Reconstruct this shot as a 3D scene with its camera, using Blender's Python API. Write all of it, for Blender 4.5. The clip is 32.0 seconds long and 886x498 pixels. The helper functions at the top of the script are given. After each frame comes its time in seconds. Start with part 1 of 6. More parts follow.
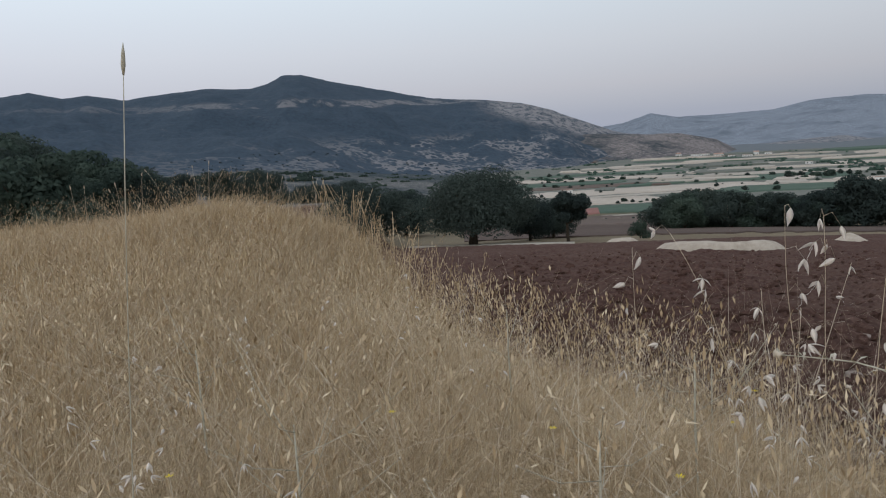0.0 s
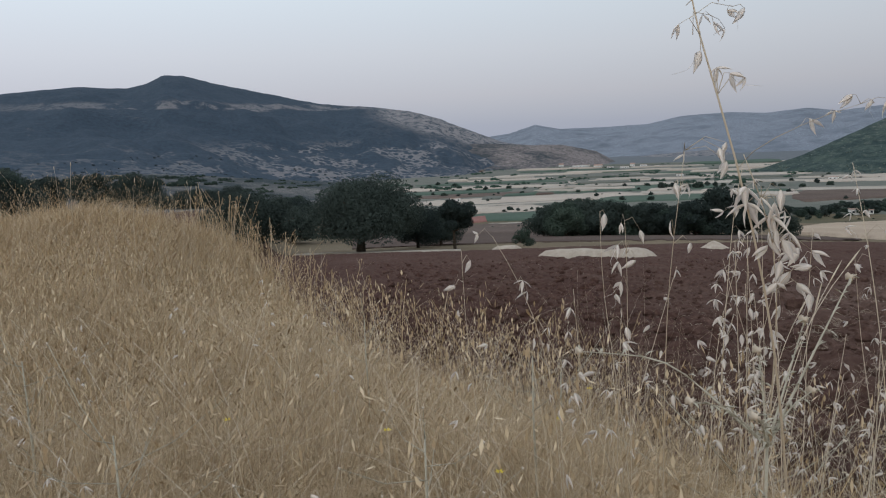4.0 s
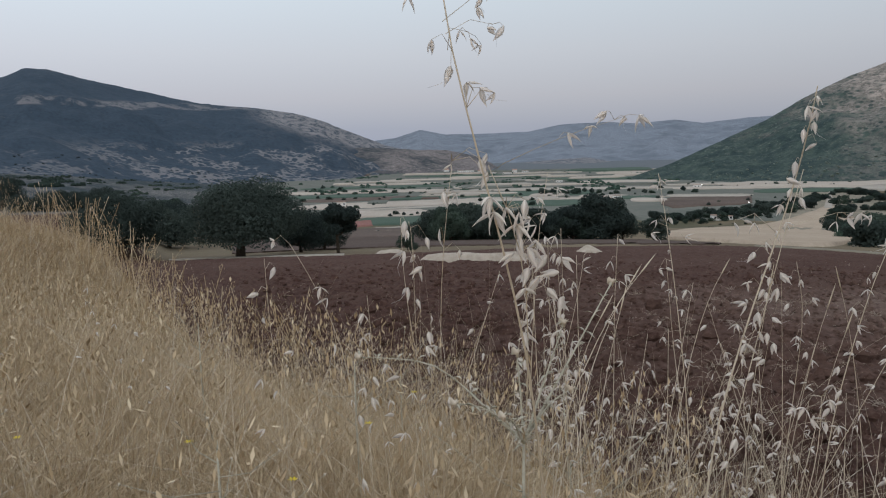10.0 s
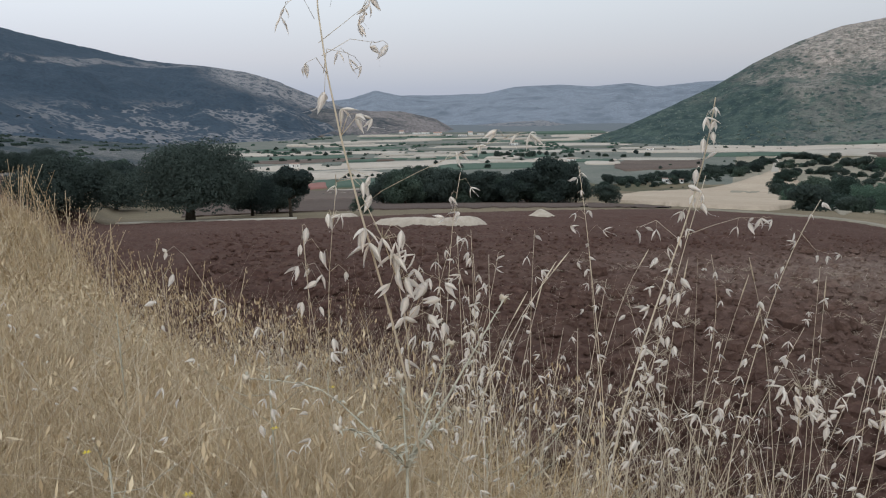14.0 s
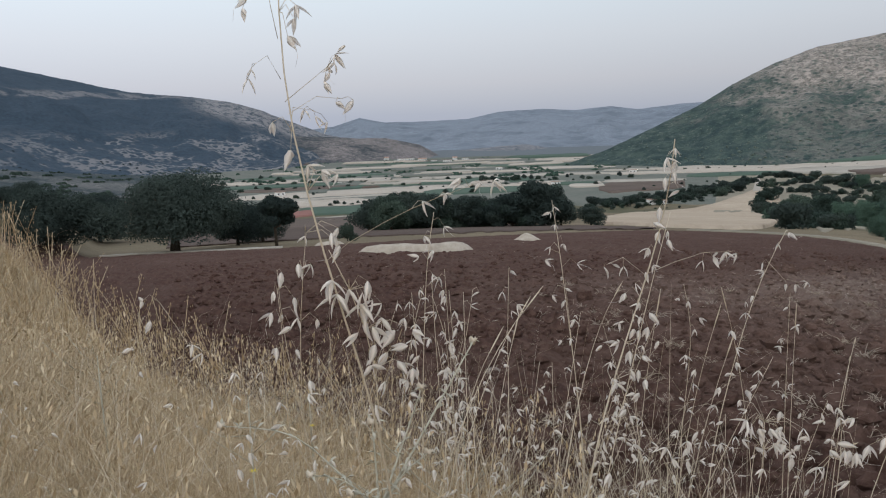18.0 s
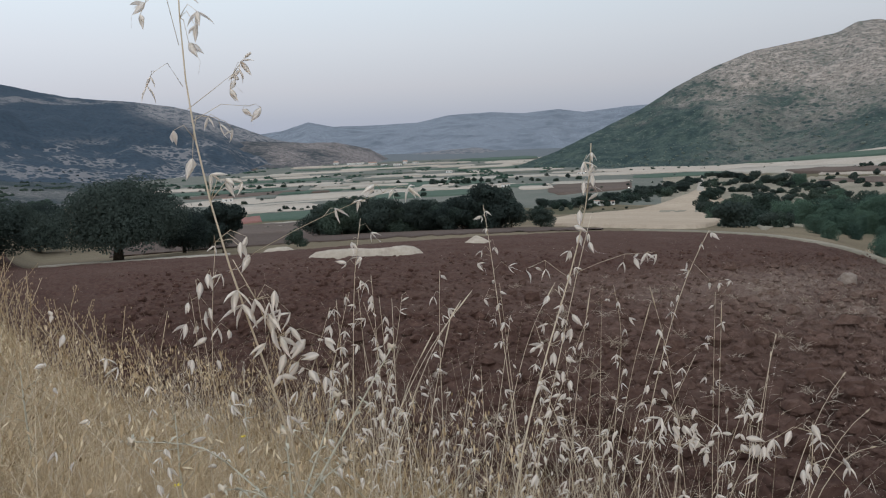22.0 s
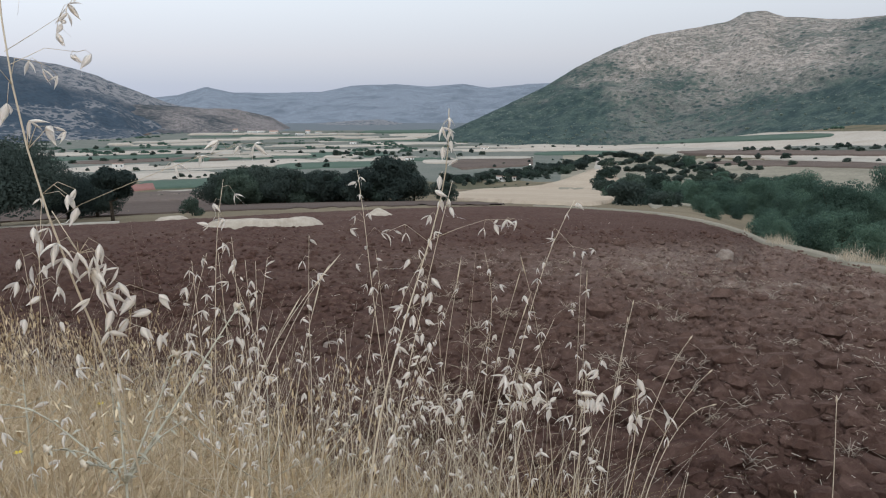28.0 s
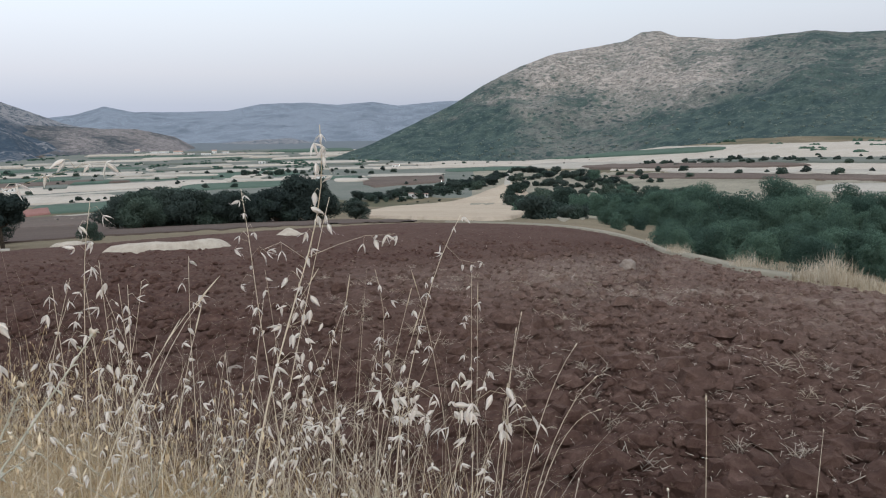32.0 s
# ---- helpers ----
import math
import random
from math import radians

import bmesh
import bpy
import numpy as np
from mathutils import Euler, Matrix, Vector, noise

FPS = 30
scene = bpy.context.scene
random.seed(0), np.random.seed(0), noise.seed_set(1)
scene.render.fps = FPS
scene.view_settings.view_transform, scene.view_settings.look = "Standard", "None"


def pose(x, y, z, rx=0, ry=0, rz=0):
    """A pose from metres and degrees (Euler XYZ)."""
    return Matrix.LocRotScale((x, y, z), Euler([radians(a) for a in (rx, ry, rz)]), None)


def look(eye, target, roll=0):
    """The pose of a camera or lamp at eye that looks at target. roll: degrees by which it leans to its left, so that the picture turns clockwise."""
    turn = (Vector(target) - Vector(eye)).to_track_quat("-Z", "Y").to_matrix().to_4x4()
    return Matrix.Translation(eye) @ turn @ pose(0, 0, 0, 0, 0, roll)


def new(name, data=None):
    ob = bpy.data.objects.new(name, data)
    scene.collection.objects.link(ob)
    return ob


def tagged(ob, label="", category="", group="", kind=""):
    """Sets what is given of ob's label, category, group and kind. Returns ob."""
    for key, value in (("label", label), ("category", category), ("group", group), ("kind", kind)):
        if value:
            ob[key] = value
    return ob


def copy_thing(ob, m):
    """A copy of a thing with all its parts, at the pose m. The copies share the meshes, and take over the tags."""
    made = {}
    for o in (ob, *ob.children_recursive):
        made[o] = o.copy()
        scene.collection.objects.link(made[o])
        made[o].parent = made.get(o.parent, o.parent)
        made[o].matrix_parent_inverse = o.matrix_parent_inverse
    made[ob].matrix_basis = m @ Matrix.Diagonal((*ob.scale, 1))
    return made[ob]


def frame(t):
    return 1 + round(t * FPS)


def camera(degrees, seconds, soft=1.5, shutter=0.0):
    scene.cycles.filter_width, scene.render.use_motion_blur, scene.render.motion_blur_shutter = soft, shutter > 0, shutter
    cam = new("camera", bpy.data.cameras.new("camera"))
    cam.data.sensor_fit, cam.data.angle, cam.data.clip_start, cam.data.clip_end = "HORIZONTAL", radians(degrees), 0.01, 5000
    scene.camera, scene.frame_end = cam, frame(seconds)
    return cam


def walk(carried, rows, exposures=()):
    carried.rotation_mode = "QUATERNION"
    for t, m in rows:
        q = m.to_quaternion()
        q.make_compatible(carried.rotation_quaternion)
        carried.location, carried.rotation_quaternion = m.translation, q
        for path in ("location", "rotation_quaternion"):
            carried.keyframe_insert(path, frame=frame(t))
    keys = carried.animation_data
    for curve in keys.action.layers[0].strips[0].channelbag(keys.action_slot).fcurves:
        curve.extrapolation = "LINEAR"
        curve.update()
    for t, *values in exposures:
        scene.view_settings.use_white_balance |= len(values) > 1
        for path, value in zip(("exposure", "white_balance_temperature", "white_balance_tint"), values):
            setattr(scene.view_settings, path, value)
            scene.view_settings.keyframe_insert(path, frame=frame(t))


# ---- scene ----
cam = camera(61.60, 32.0, soft=1.15)
PATH = [  # seconds, x, y, z, tilt, roll, turn
    (0.0, -0.070, 0.134, 1.567, 82.50, 3.20, -0.00),
    (0.5, -0.055, 0.126, 1.567, 82.75, 3.19, -1.25),
    (1.0, -0.042, 0.120, 1.569, 83.02, 2.94, -3.47),
    (1.5, -0.030, 0.117, 1.565, 83.31, 2.34, -4.66),
    (2.0, -0.022, 0.117, 1.561, 83.13, 2.02, -5.67),
    (2.5, -0.011, 0.118, 1.558, 82.84, 1.86, -5.94),
    (4.5, 0.043, 0.115, 1.557, 82.71, 2.20, -9.48),
    (5.0, 0.062, 0.111, 1.559, 83.02, 2.05, -10.44),
    (5.5, 0.088, 0.103, 1.560, 83.03, 1.20, -11.93),
    (6.0, 0.108, 0.097, 1.560, 83.15, 1.08, -13.25),
    (6.5, 0.111, 0.092, 1.561, 83.16, 1.04, -13.76),
    (7.0, 0.115, 0.086, 1.563, 83.18, 1.31, -14.11),
    (7.5, 0.122, 0.081, 1.565, 83.43, 0.91, -14.82),
    (8.0, 0.124, 0.079, 1.565, 83.24, 0.91, -15.31),
    (8.5, 0.133, 0.079, 1.561, 83.04, 1.08, -15.89),
    (9.0, 0.142, 0.080, 1.560, 82.98, 1.22, -16.42),
    (9.5, 0.154, 0.078, 1.558, 82.81, 1.35, -17.15),
    (10.0, 0.167, 0.076, 1.558, 82.76, 1.12, -17.18),
    (10.5, 0.188, 0.071, 1.557, 82.59, 1.30, -18.04),
    (11.0, 0.199, 0.068, 1.567, 83.14, 1.06, -19.38),
    (11.5, 0.218, 0.069, 1.589, 82.95, 0.51, -19.57),
    (12.0, 0.234, 0.065, 1.600, 82.43, 0.60, -19.22),
    (12.5, 0.247, 0.067, 1.610, 81.55, 1.36, -19.80),
    (13.0, 0.257, 0.072, 1.615, 80.18, 1.09, -20.95),
    (13.5, 0.261, 0.073, 1.627, 79.77, 1.10, -20.86),
    (14.0, 0.261, 0.070, 1.631, 79.82, 0.62, -20.57),
    (14.5, 0.261, 0.068, 1.639, 80.00, 1.44, -20.22),
    (16.5, 0.253, 0.060, 1.660, 81.61, 1.59, -19.54),
    (17.0, 0.260, 0.053, 1.660, 81.59, 1.57, -20.24),
    (17.5, 0.270, 0.049, 1.660, 81.64, 1.74, -21.00),
    (18.0, 0.277, 0.038, 1.663, 81.73, 1.66, -21.76),
    (18.5, 0.279, 0.033, 1.667, 82.00, 1.38, -22.63),
    (19.0, 0.288, 0.028, 1.669, 81.99, 1.68, -23.11),
    (19.5, 0.292, 0.025, 1.667, 82.09, 1.83, -23.54),
    (20.0, 0.302, 0.020, 1.668, 82.13, 1.85, -24.07),
    (20.5, 0.309, 0.018, 1.670, 82.41, 1.80, -24.89),
    (21.0, 0.315, 0.017, 1.670, 82.36, 1.99, -25.16),
    (21.5, 0.319, 0.016, 1.666, 81.98, 1.91, -25.27),
    (22.0, 0.324, 0.018, 1.665, 81.88, 2.14, -25.59),
    (22.5, 0.326, 0.013, 1.663, 81.72, 2.04, -25.62),
    (23.0, 0.327, 0.018, 1.659, 81.17, 1.14, -25.88),
    (23.5, 0.326, 0.020, 1.650, 80.23, -0.06, -26.13),
    (24.0, 0.329, 0.023, 1.649, 80.46, 0.25, -26.16),
    (24.5, 0.328, 0.023, 1.649, 80.74, 0.44, -26.04),
    (26.5, 0.364, 0.008, 1.647, 80.33, 0.75, -28.72),
    (27.0, 0.372, -0.003, 1.647, 80.45, 0.69, -30.91),
    (27.5, 0.377, -0.016, 1.647, 80.18, 0.45, -31.82),
    (28.0, 0.386, -0.030, 1.647, 79.67, 0.05, -32.82),
    (28.5, 0.396, -0.038, 1.645, 79.58, 0.10, -34.03),
    (29.0, 0.407, -0.046, 1.643, 79.31, 0.11, -34.92),
    (29.5, 0.415, -0.052, 1.637, 79.15, 0.06, -35.65),
    (30.0, 0.420, -0.053, 1.634, 79.00, 0.19, -35.85),
    (30.5, 0.430, -0.057, 1.632, 79.02, 0.28, -36.82),
    (31.0, 0.439, -0.063, 1.632, 79.68, 0.50, -38.40),
    (31.5, 0.443, -0.068, 1.637, 80.39, 0.56, -38.81),
    (32.0, 0.440, -0.070, 1.643, 80.95, 0.62, -39.62),
]
EXPO = [(0.0, -0.25, 6420, 9), (9.0, -0.28, 6420, 9), (12.0, -0.24, 6420, 9), (13.0, 0.0, 6420, 8), (14.5, 0.06, 6450, 7), (18.0, -0.04, 6420, 8), (22.0, -0.06, 6420, 8), (24.0, 0.03, 6400, 8), (27.0, 0.18, 6380, 7), (29.0, 0.30, 6370, 8), (30.0, 0.37, 6360, 8), (31.0, 0.38, 6360, 8), (32.0, 0.28, 6360, 8)]
walk(cam, [(t, pose(*p)) for t, *p in PATH], EXPO)

# ---- light: dusk sky after sunset, one wide soft sun from the bright west behind the camera ----
world = bpy.data.worlds.new("dusk_sky")
scene.world = world
world.use_nodes = True
wn, wl = world.node_tree.nodes, world.node_tree.links
wn.clear()
out = wn.new("ShaderNodeOutputWorld")
bg_sky = wn.new("ShaderNodeBackground")
bg_grad = wn.new("ShaderNodeBackground")
addn = wn.new("ShaderNodeAddShader")
sky = wn.new("ShaderNodeTexSky")
sky.sky_type = 'NISHITA'
sky.sun_disc = False
sky.sun_elevation = radians(4.0)
sky.sun_rotation = radians(200.0)
bg_sky.inputs[1].default_value = 0.025
coord = wn.new("ShaderNodeTexCoord")
sep = wn.new("ShaderNodeSeparateXYZ")
ramp = wn.new("ShaderNodeValToRGB")
wl.new(coord.outputs["Generated"], sep.inputs[0])
wl.new(sep.outputs[2], ramp.inputs[0])
er = ramp.color_ramp.elements
er[0].position, er[0].color = 0.0, (0.37, 0.43, 0.57, 1)
er[1].position, er[1].color = 1.0, (0.82, 0.90, 1.05, 1)
for pos, col in ((0.035, (0.39, 0.44, 0.58, 1)), (0.075, (0.53, 0.54, 0.645, 1)), (0.13, (0.645, 0.665, 0.755, 1)), (0.20, (0.73, 0.795, 0.885, 1)), (0.32, (0.80, 0.87, 0.98, 1)), (0.5, (0.87, 0.94, 1.06, 1))):
    e = er.new(pos)
    e.color = col
bg_grad.inputs[1].default_value = 0.95
wl.new(sky.outputs[0], bg_sky.inputs[0])
west = wn.new("ShaderNodeMapRange")
west.inputs[1].default_value, west.inputs[2].default_value, west.inputs[3].default_value, west.inputs[4].default_value = -0.55, 0.95, 1.21, 0.85
wl.new(sep.outputs[0], west.inputs[0])
glow = wn.new("ShaderNodeVectorMath")
glow.operation = 'SCALE'
wl.new(ramp.outputs[0], glow.inputs[0])
wl.new(west.outputs[0], glow.inputs["Scale"])
wl.new(glow.outputs[0], bg_grad.inputs[0])
wl.new(bg_sky.outputs[0], addn.inputs[0])
wl.new(bg_grad.outputs[0], addn.inputs[1])
wl.new(addn.outputs[0], out.inputs[0])

sun_data = bpy.data.lights.new("sun", 'SUN')
sun_data.energy = 0.56
sun_data.angle = radians(40)
sun_data.color = (1.0, 0.98, 0.95)
sun = new("sun", sun_data)
sun.matrix_world = look((-40, -60, 50), (0, 0, 0))


# ---- materials ----
class Mat:
    """A small node builder round one principled material."""

    def __init__(self, name, rough=0.9, spec=0.2):
        self.m = bpy.data.materials.new(name)
        self.m.use_nodes = True
        self.n, self.l = self.m.node_tree.nodes, self.m.node_tree.links
        self.p = self.n["Principled BSDF"]
        self.p.inputs["Roughness"].default_value = rough
        self.p.inputs["Specular IOR Level"].default_value = spec
        self.geo = None

    def pos(self):
        if self.geo is None:
            self.geo = self.n.new("ShaderNodeNewGeometry")
        return self.geo.outputs["Position"]

    def noise(self, scale, detail=4.0, rough=0.6, dist=0.0, vec=None):
        t = self.n.new("ShaderNodeTexNoise")
        t.inputs["Scale"].default_value, t.inputs["Detail"].default_value = scale, detail
        t.inputs["Roughness"].default_value, t.inputs["Distortion"].default_value = rough, dist
        self.l.new(vec if vec is not None else self.pos(), t.inputs["Vector"])
        return t.outputs["Fac"]

    def voronoi(self, scale, feature='F1', vec=None):
        t = self.n.new("ShaderNodeTexVoronoi")
        t.feature = feature
        t.inputs["Scale"].default_value = scale
        self.l.new(vec if vec is not None else self.pos(), t.inputs["Vector"])
        return t.outputs["Distance"]

    def ramp(self, fac, stops, interp='LINEAR'):
        r = self.n.new("ShaderNodeValToRGB")
        r.color_ramp.interpolation = interp
        e = r.color_ramp.elements
        e[0].position, e[0].color = stops[0][0], (*stops[0][1], 1)
        e[1].position, e[1].color = stops[-1][0], (*stops[-1][1], 1)
        for p, c in stops[1:-1]:
            k = e.new(p)
            k.color = (*c, 1)
        self.l.new(fac, r.inputs[0])
        return r.outputs[0]

    def band(self, fac, lo, hi):
        r = self.n.new("ShaderNodeMapRange")
        r.inputs[1].default_value, r.inputs[2].default_value = lo, hi
        self.l.new(fac, r.inputs[0])
        return r.outputs[0]

    def mix(self, fac, a, b, kind='MIX'):
        x = self.n.new("ShaderNodeMix")
        x.data_type, x.blend_type = 'RGBA', kind
        for v, s in ((fac, x.inputs[0]), (a, x.inputs[6]), (b, x.inputs[7])):
            if isinstance(v, (int, float)):
                s.default_value = v
            elif isinstance(v, tuple):
                s.default_value = (*v, 1)
            else:
                self.l.new(v, s)
        return x.outputs[2]

    def math(self, op, a, b):
        x = self.n.new("ShaderNodeMath")
        x.operation = op
        for v, s in ((a, x.inputs[0]), (b, x.inputs[1])):
            if isinstance(v, (int, float)):
                s.default_value = v
            else:
                self.l.new(v, s)
        return x.outputs[0]

    def island(self):
        if self.geo is None:
            self.pos()
        return self.geo.outputs["Random Per Island"]

    def objrand(self):
        return self.n.new("ShaderNodeObjectInfo").outputs["Random"]

    def colour(self, c):
        if isinstance(c, tuple):
            self.p.inputs["Base Color"].default_value = (*c, 1)
        else:
            self.l.new(c, self.p.inputs["Base Color"])
        return self

    def bump(self, h, strength=0.5, dist=0.02):
        b = self.n.new("ShaderNodeBump")
        b.inputs["Strength"].default_value, b.inputs["Distance"].default_value = strength, dist
        self.l.new(h, b.inputs["Height"])
        self.l.new(b.outputs[0], self.p.inputs["Normal"])
        return self


def straw_mat(name, stops, rough=0.75, thin=0.0, patchy=0.55):
    m = Mat(name, rough, 0.25)
    c = m.ramp(m.island(), stops)
    c = m.mix(m.band(m.noise(1.3, 3), 0.35, 0.7), c, (0.36, 0.27, 0.165), 'MIX')
    c = m.mix(patchy, m.ramp(m.island(), stops), c)
    m.colour(c)
    if thin:
        tr = m.n.new("ShaderNodeBsdfTranslucent")
        both = m.n.new("ShaderNodeAddShader")
        tr.inputs[0].default_value = (thin, 0.97 * thin, 0.95 * thin, 1)
        m.l.new(m.p.outputs[0], both.inputs[0])
        m.l.new(tr.outputs[0], both.inputs[1])
        clear = m.n.new("ShaderNodeBsdfTransparent")
        papery = m.n.new("ShaderNodeMixShader")
        papery.inputs[0].default_value = 0.30
        m.l.new(both.outputs[0], papery.inputs[1])
        m.l.new(clear.outputs[0], papery.inputs[2])
        m.l.new(papery.outputs[0], m.n["Material Output"].inputs[0])
    return m.m


def leaf_mat(name, dark, light):
    m = Mat(name, 1.0, 0.04)
    a = m.ramp(m.island(), [(0.0, dark), (0.7, light), (1.0, tuple(1.15 * v for v in light))])
    b = m.mix(m.objrand(), m.mix(1.0, a, (0.72, 0.74, 0.76), 'MULTIPLY'), m.mix(1.0, a, (1.28, 1.25, 1.18), 'MULTIPLY'))
    m.colour(b)
    tr = m.n.new("ShaderNodeBsdfTranslucent")
    m.l.new(b, tr.inputs[0])
    half = m.n.new("ShaderNodeMixShader")
    half.inputs[0].default_value = 0.42
    m.l.new(m.p.outputs[0], half.inputs[1])
    m.l.new(tr.outputs[0], half.inputs[2])
    m.l.new(half.outputs[0], m.n["Material Output"].inputs[0])
    return m.m


def soil_mat():
    m = Mat("red_brown_ploughed_soil", 0.95, 0.1)
    fine = m.noise(9.0, 8, 0.7)
    mid = m.noise(0.9, 5, 0.6)
    c = m.ramp(fine, [(0.25, (0.042, 0.0222, 0.0166)), (0.5, (0.084, 0.0452, 0.0343)), (0.75, (0.168, 0.098, 0.0755))])
    c = m.mix(m.band(mid, 0.45, 0.75), c, (0.100, 0.058, 0.044))
    seps = m.n.new("ShaderNodeSeparateXYZ")
    m.l.new(m.pos(), seps.inputs[0])
    east = m.math('MULTIPLY', m.band(m.math('ADD', seps.outputs[0], m.math('MULTIPLY', m.noise(0.35, 4), 3.0)), 5.5, 10.0), m.band(seps.outputs[1], 14.0, 8.0))
    c = m.mix(m.math('MULTIPLY', east, 0.9), c, m.ramp(fine, [(0.3, (0.088, 0.053, 0.040)), (0.7, (0.240, 0.162, 0.128))]))
    verge = m.math('MULTIPLY', m.band(m.math('ADD', seps.outputs[0], m.math('MULTIPLY', m.noise(0.6, 4), 2.0)), 2.2, 5.2), m.band(seps.outputs[1], 9.0, 5.0))
    c = m.mix(m.math('MULTIPLY', verge, 0.6), c, m.ramp(fine, [(0.25, (0.072, 0.041, 0.031)), (0.5, (0.128, 0.076, 0.058)), (0.75, (0.225, 0.145, 0.114))]))
    dusty = m.math('MULTIPLY', m.band(m.noise(0.22, 4, 0.6), 0.48, 0.66), m.band(m.noise(5.0, 5, 0.7), 0.42, 0.62))
    c = m.mix(m.math('MULTIPLY', dusty, 0.4), c, (0.175, 0.118, 0.092))
    dry = m.math('MULTIPLY', m.band(m.noise(0.5, 5, 0.7), 0.45, 0.62), m.math('MULTIPLY', m.band(seps.outputs[0], 6.5, 10.5), m.band(seps.outputs[1], 12.0, 8.5)))
    c = m.mix(m.math('MULTIPLY', m.math('MULTIPLY', dry, m.band(m.noise(7.0, 5, 0.75), 0.38, 0.6)), 0.75), c, (0.36, 0.28, 0.225))
    bits = m.band(m.noise(26.0, 3, 0.5, 1.5), 0.66, 0.72)
    patch = m.band(m.noise(0.35, 3), 0.42, 0.62)
    c = m.mix(m.math('MULTIPLY', m.math('MULTIPLY', bits, patch), 0.8), c, (0.33, 0.26, 0.18))
    m.colour(c).bump(m.noise(11, 8, 0.78), 0.9, 0.05)
    return m.m


def ground_mat():
    m = Mat("dry_grass_ground", 0.95, 0.1)
    c = m.ramp(m.noise(0.05, 7, 0.65), [(0.3, (0.13, 0.11, 0.072)), (0.5, (0.20, 0.165, 0.105)), (0.7, (0.30, 0.24, 0.155))])
    c = m.mix(m.band(m.noise(0.012, 4), 0.5, 0.62), c, (0.085, 0.095, 0.055))
    c = m.mix(m.band(m.noise(6.0, 4), 0.3, 0.8), c, (0.12, 0.085, 0.055))
    s = m.n.new("ShaderNodeSeparateXYZ")
    m.l.new(m.pos(), s.inputs[0])
    r2 = m.math('ADD', m.math('MULTIPLY', s.outputs[0], s.outputs[0]), m.math('MULTIPLY', s.outputs[1], s.outputs[1]))
    straw = m.ramp(m.noise(38, 6, 0.75), [(0.25, (0.20, 0.15, 0.095)), (0.55, (0.40, 0.31, 0.20)), (0.8, (0.54, 0.44, 0.30))])
    straw = m.mix(m.band(m.noise(1.1, 4), 0.45, 0.65), straw, (0.30, 0.235, 0.15))
    c = m.mix(m.band(m.math('ADD', r2, m.math('MULTIPLY', m.noise(0.5, 4), 90.0)), 300.0, 200.0), c, straw)
    m.colour(c).bump(m.noise(5, 6, 0.7), 0.6, 0.05)
    return m.m


def field_mat(name, a, b):
    m = Mat(name, 0.95, 0.1)
    c = m.ramp(m.noise(0.03, 6, 0.65), [(0.3, a), (0.7, b)])
    c = m.mix(m.band(m.noise(0.5, 5, 0.7), 0.3, 0.9), c, tuple(0.7 * v for v in a))
    c = m.mix(m.math('MULTIPLY', m.objrand(), 0.35), c, tuple(0.8 * v for v in b))
    m.colour(c).bump(m.noise(0.8, 5, 0.7), 0.5, 0.3)
    return m.m


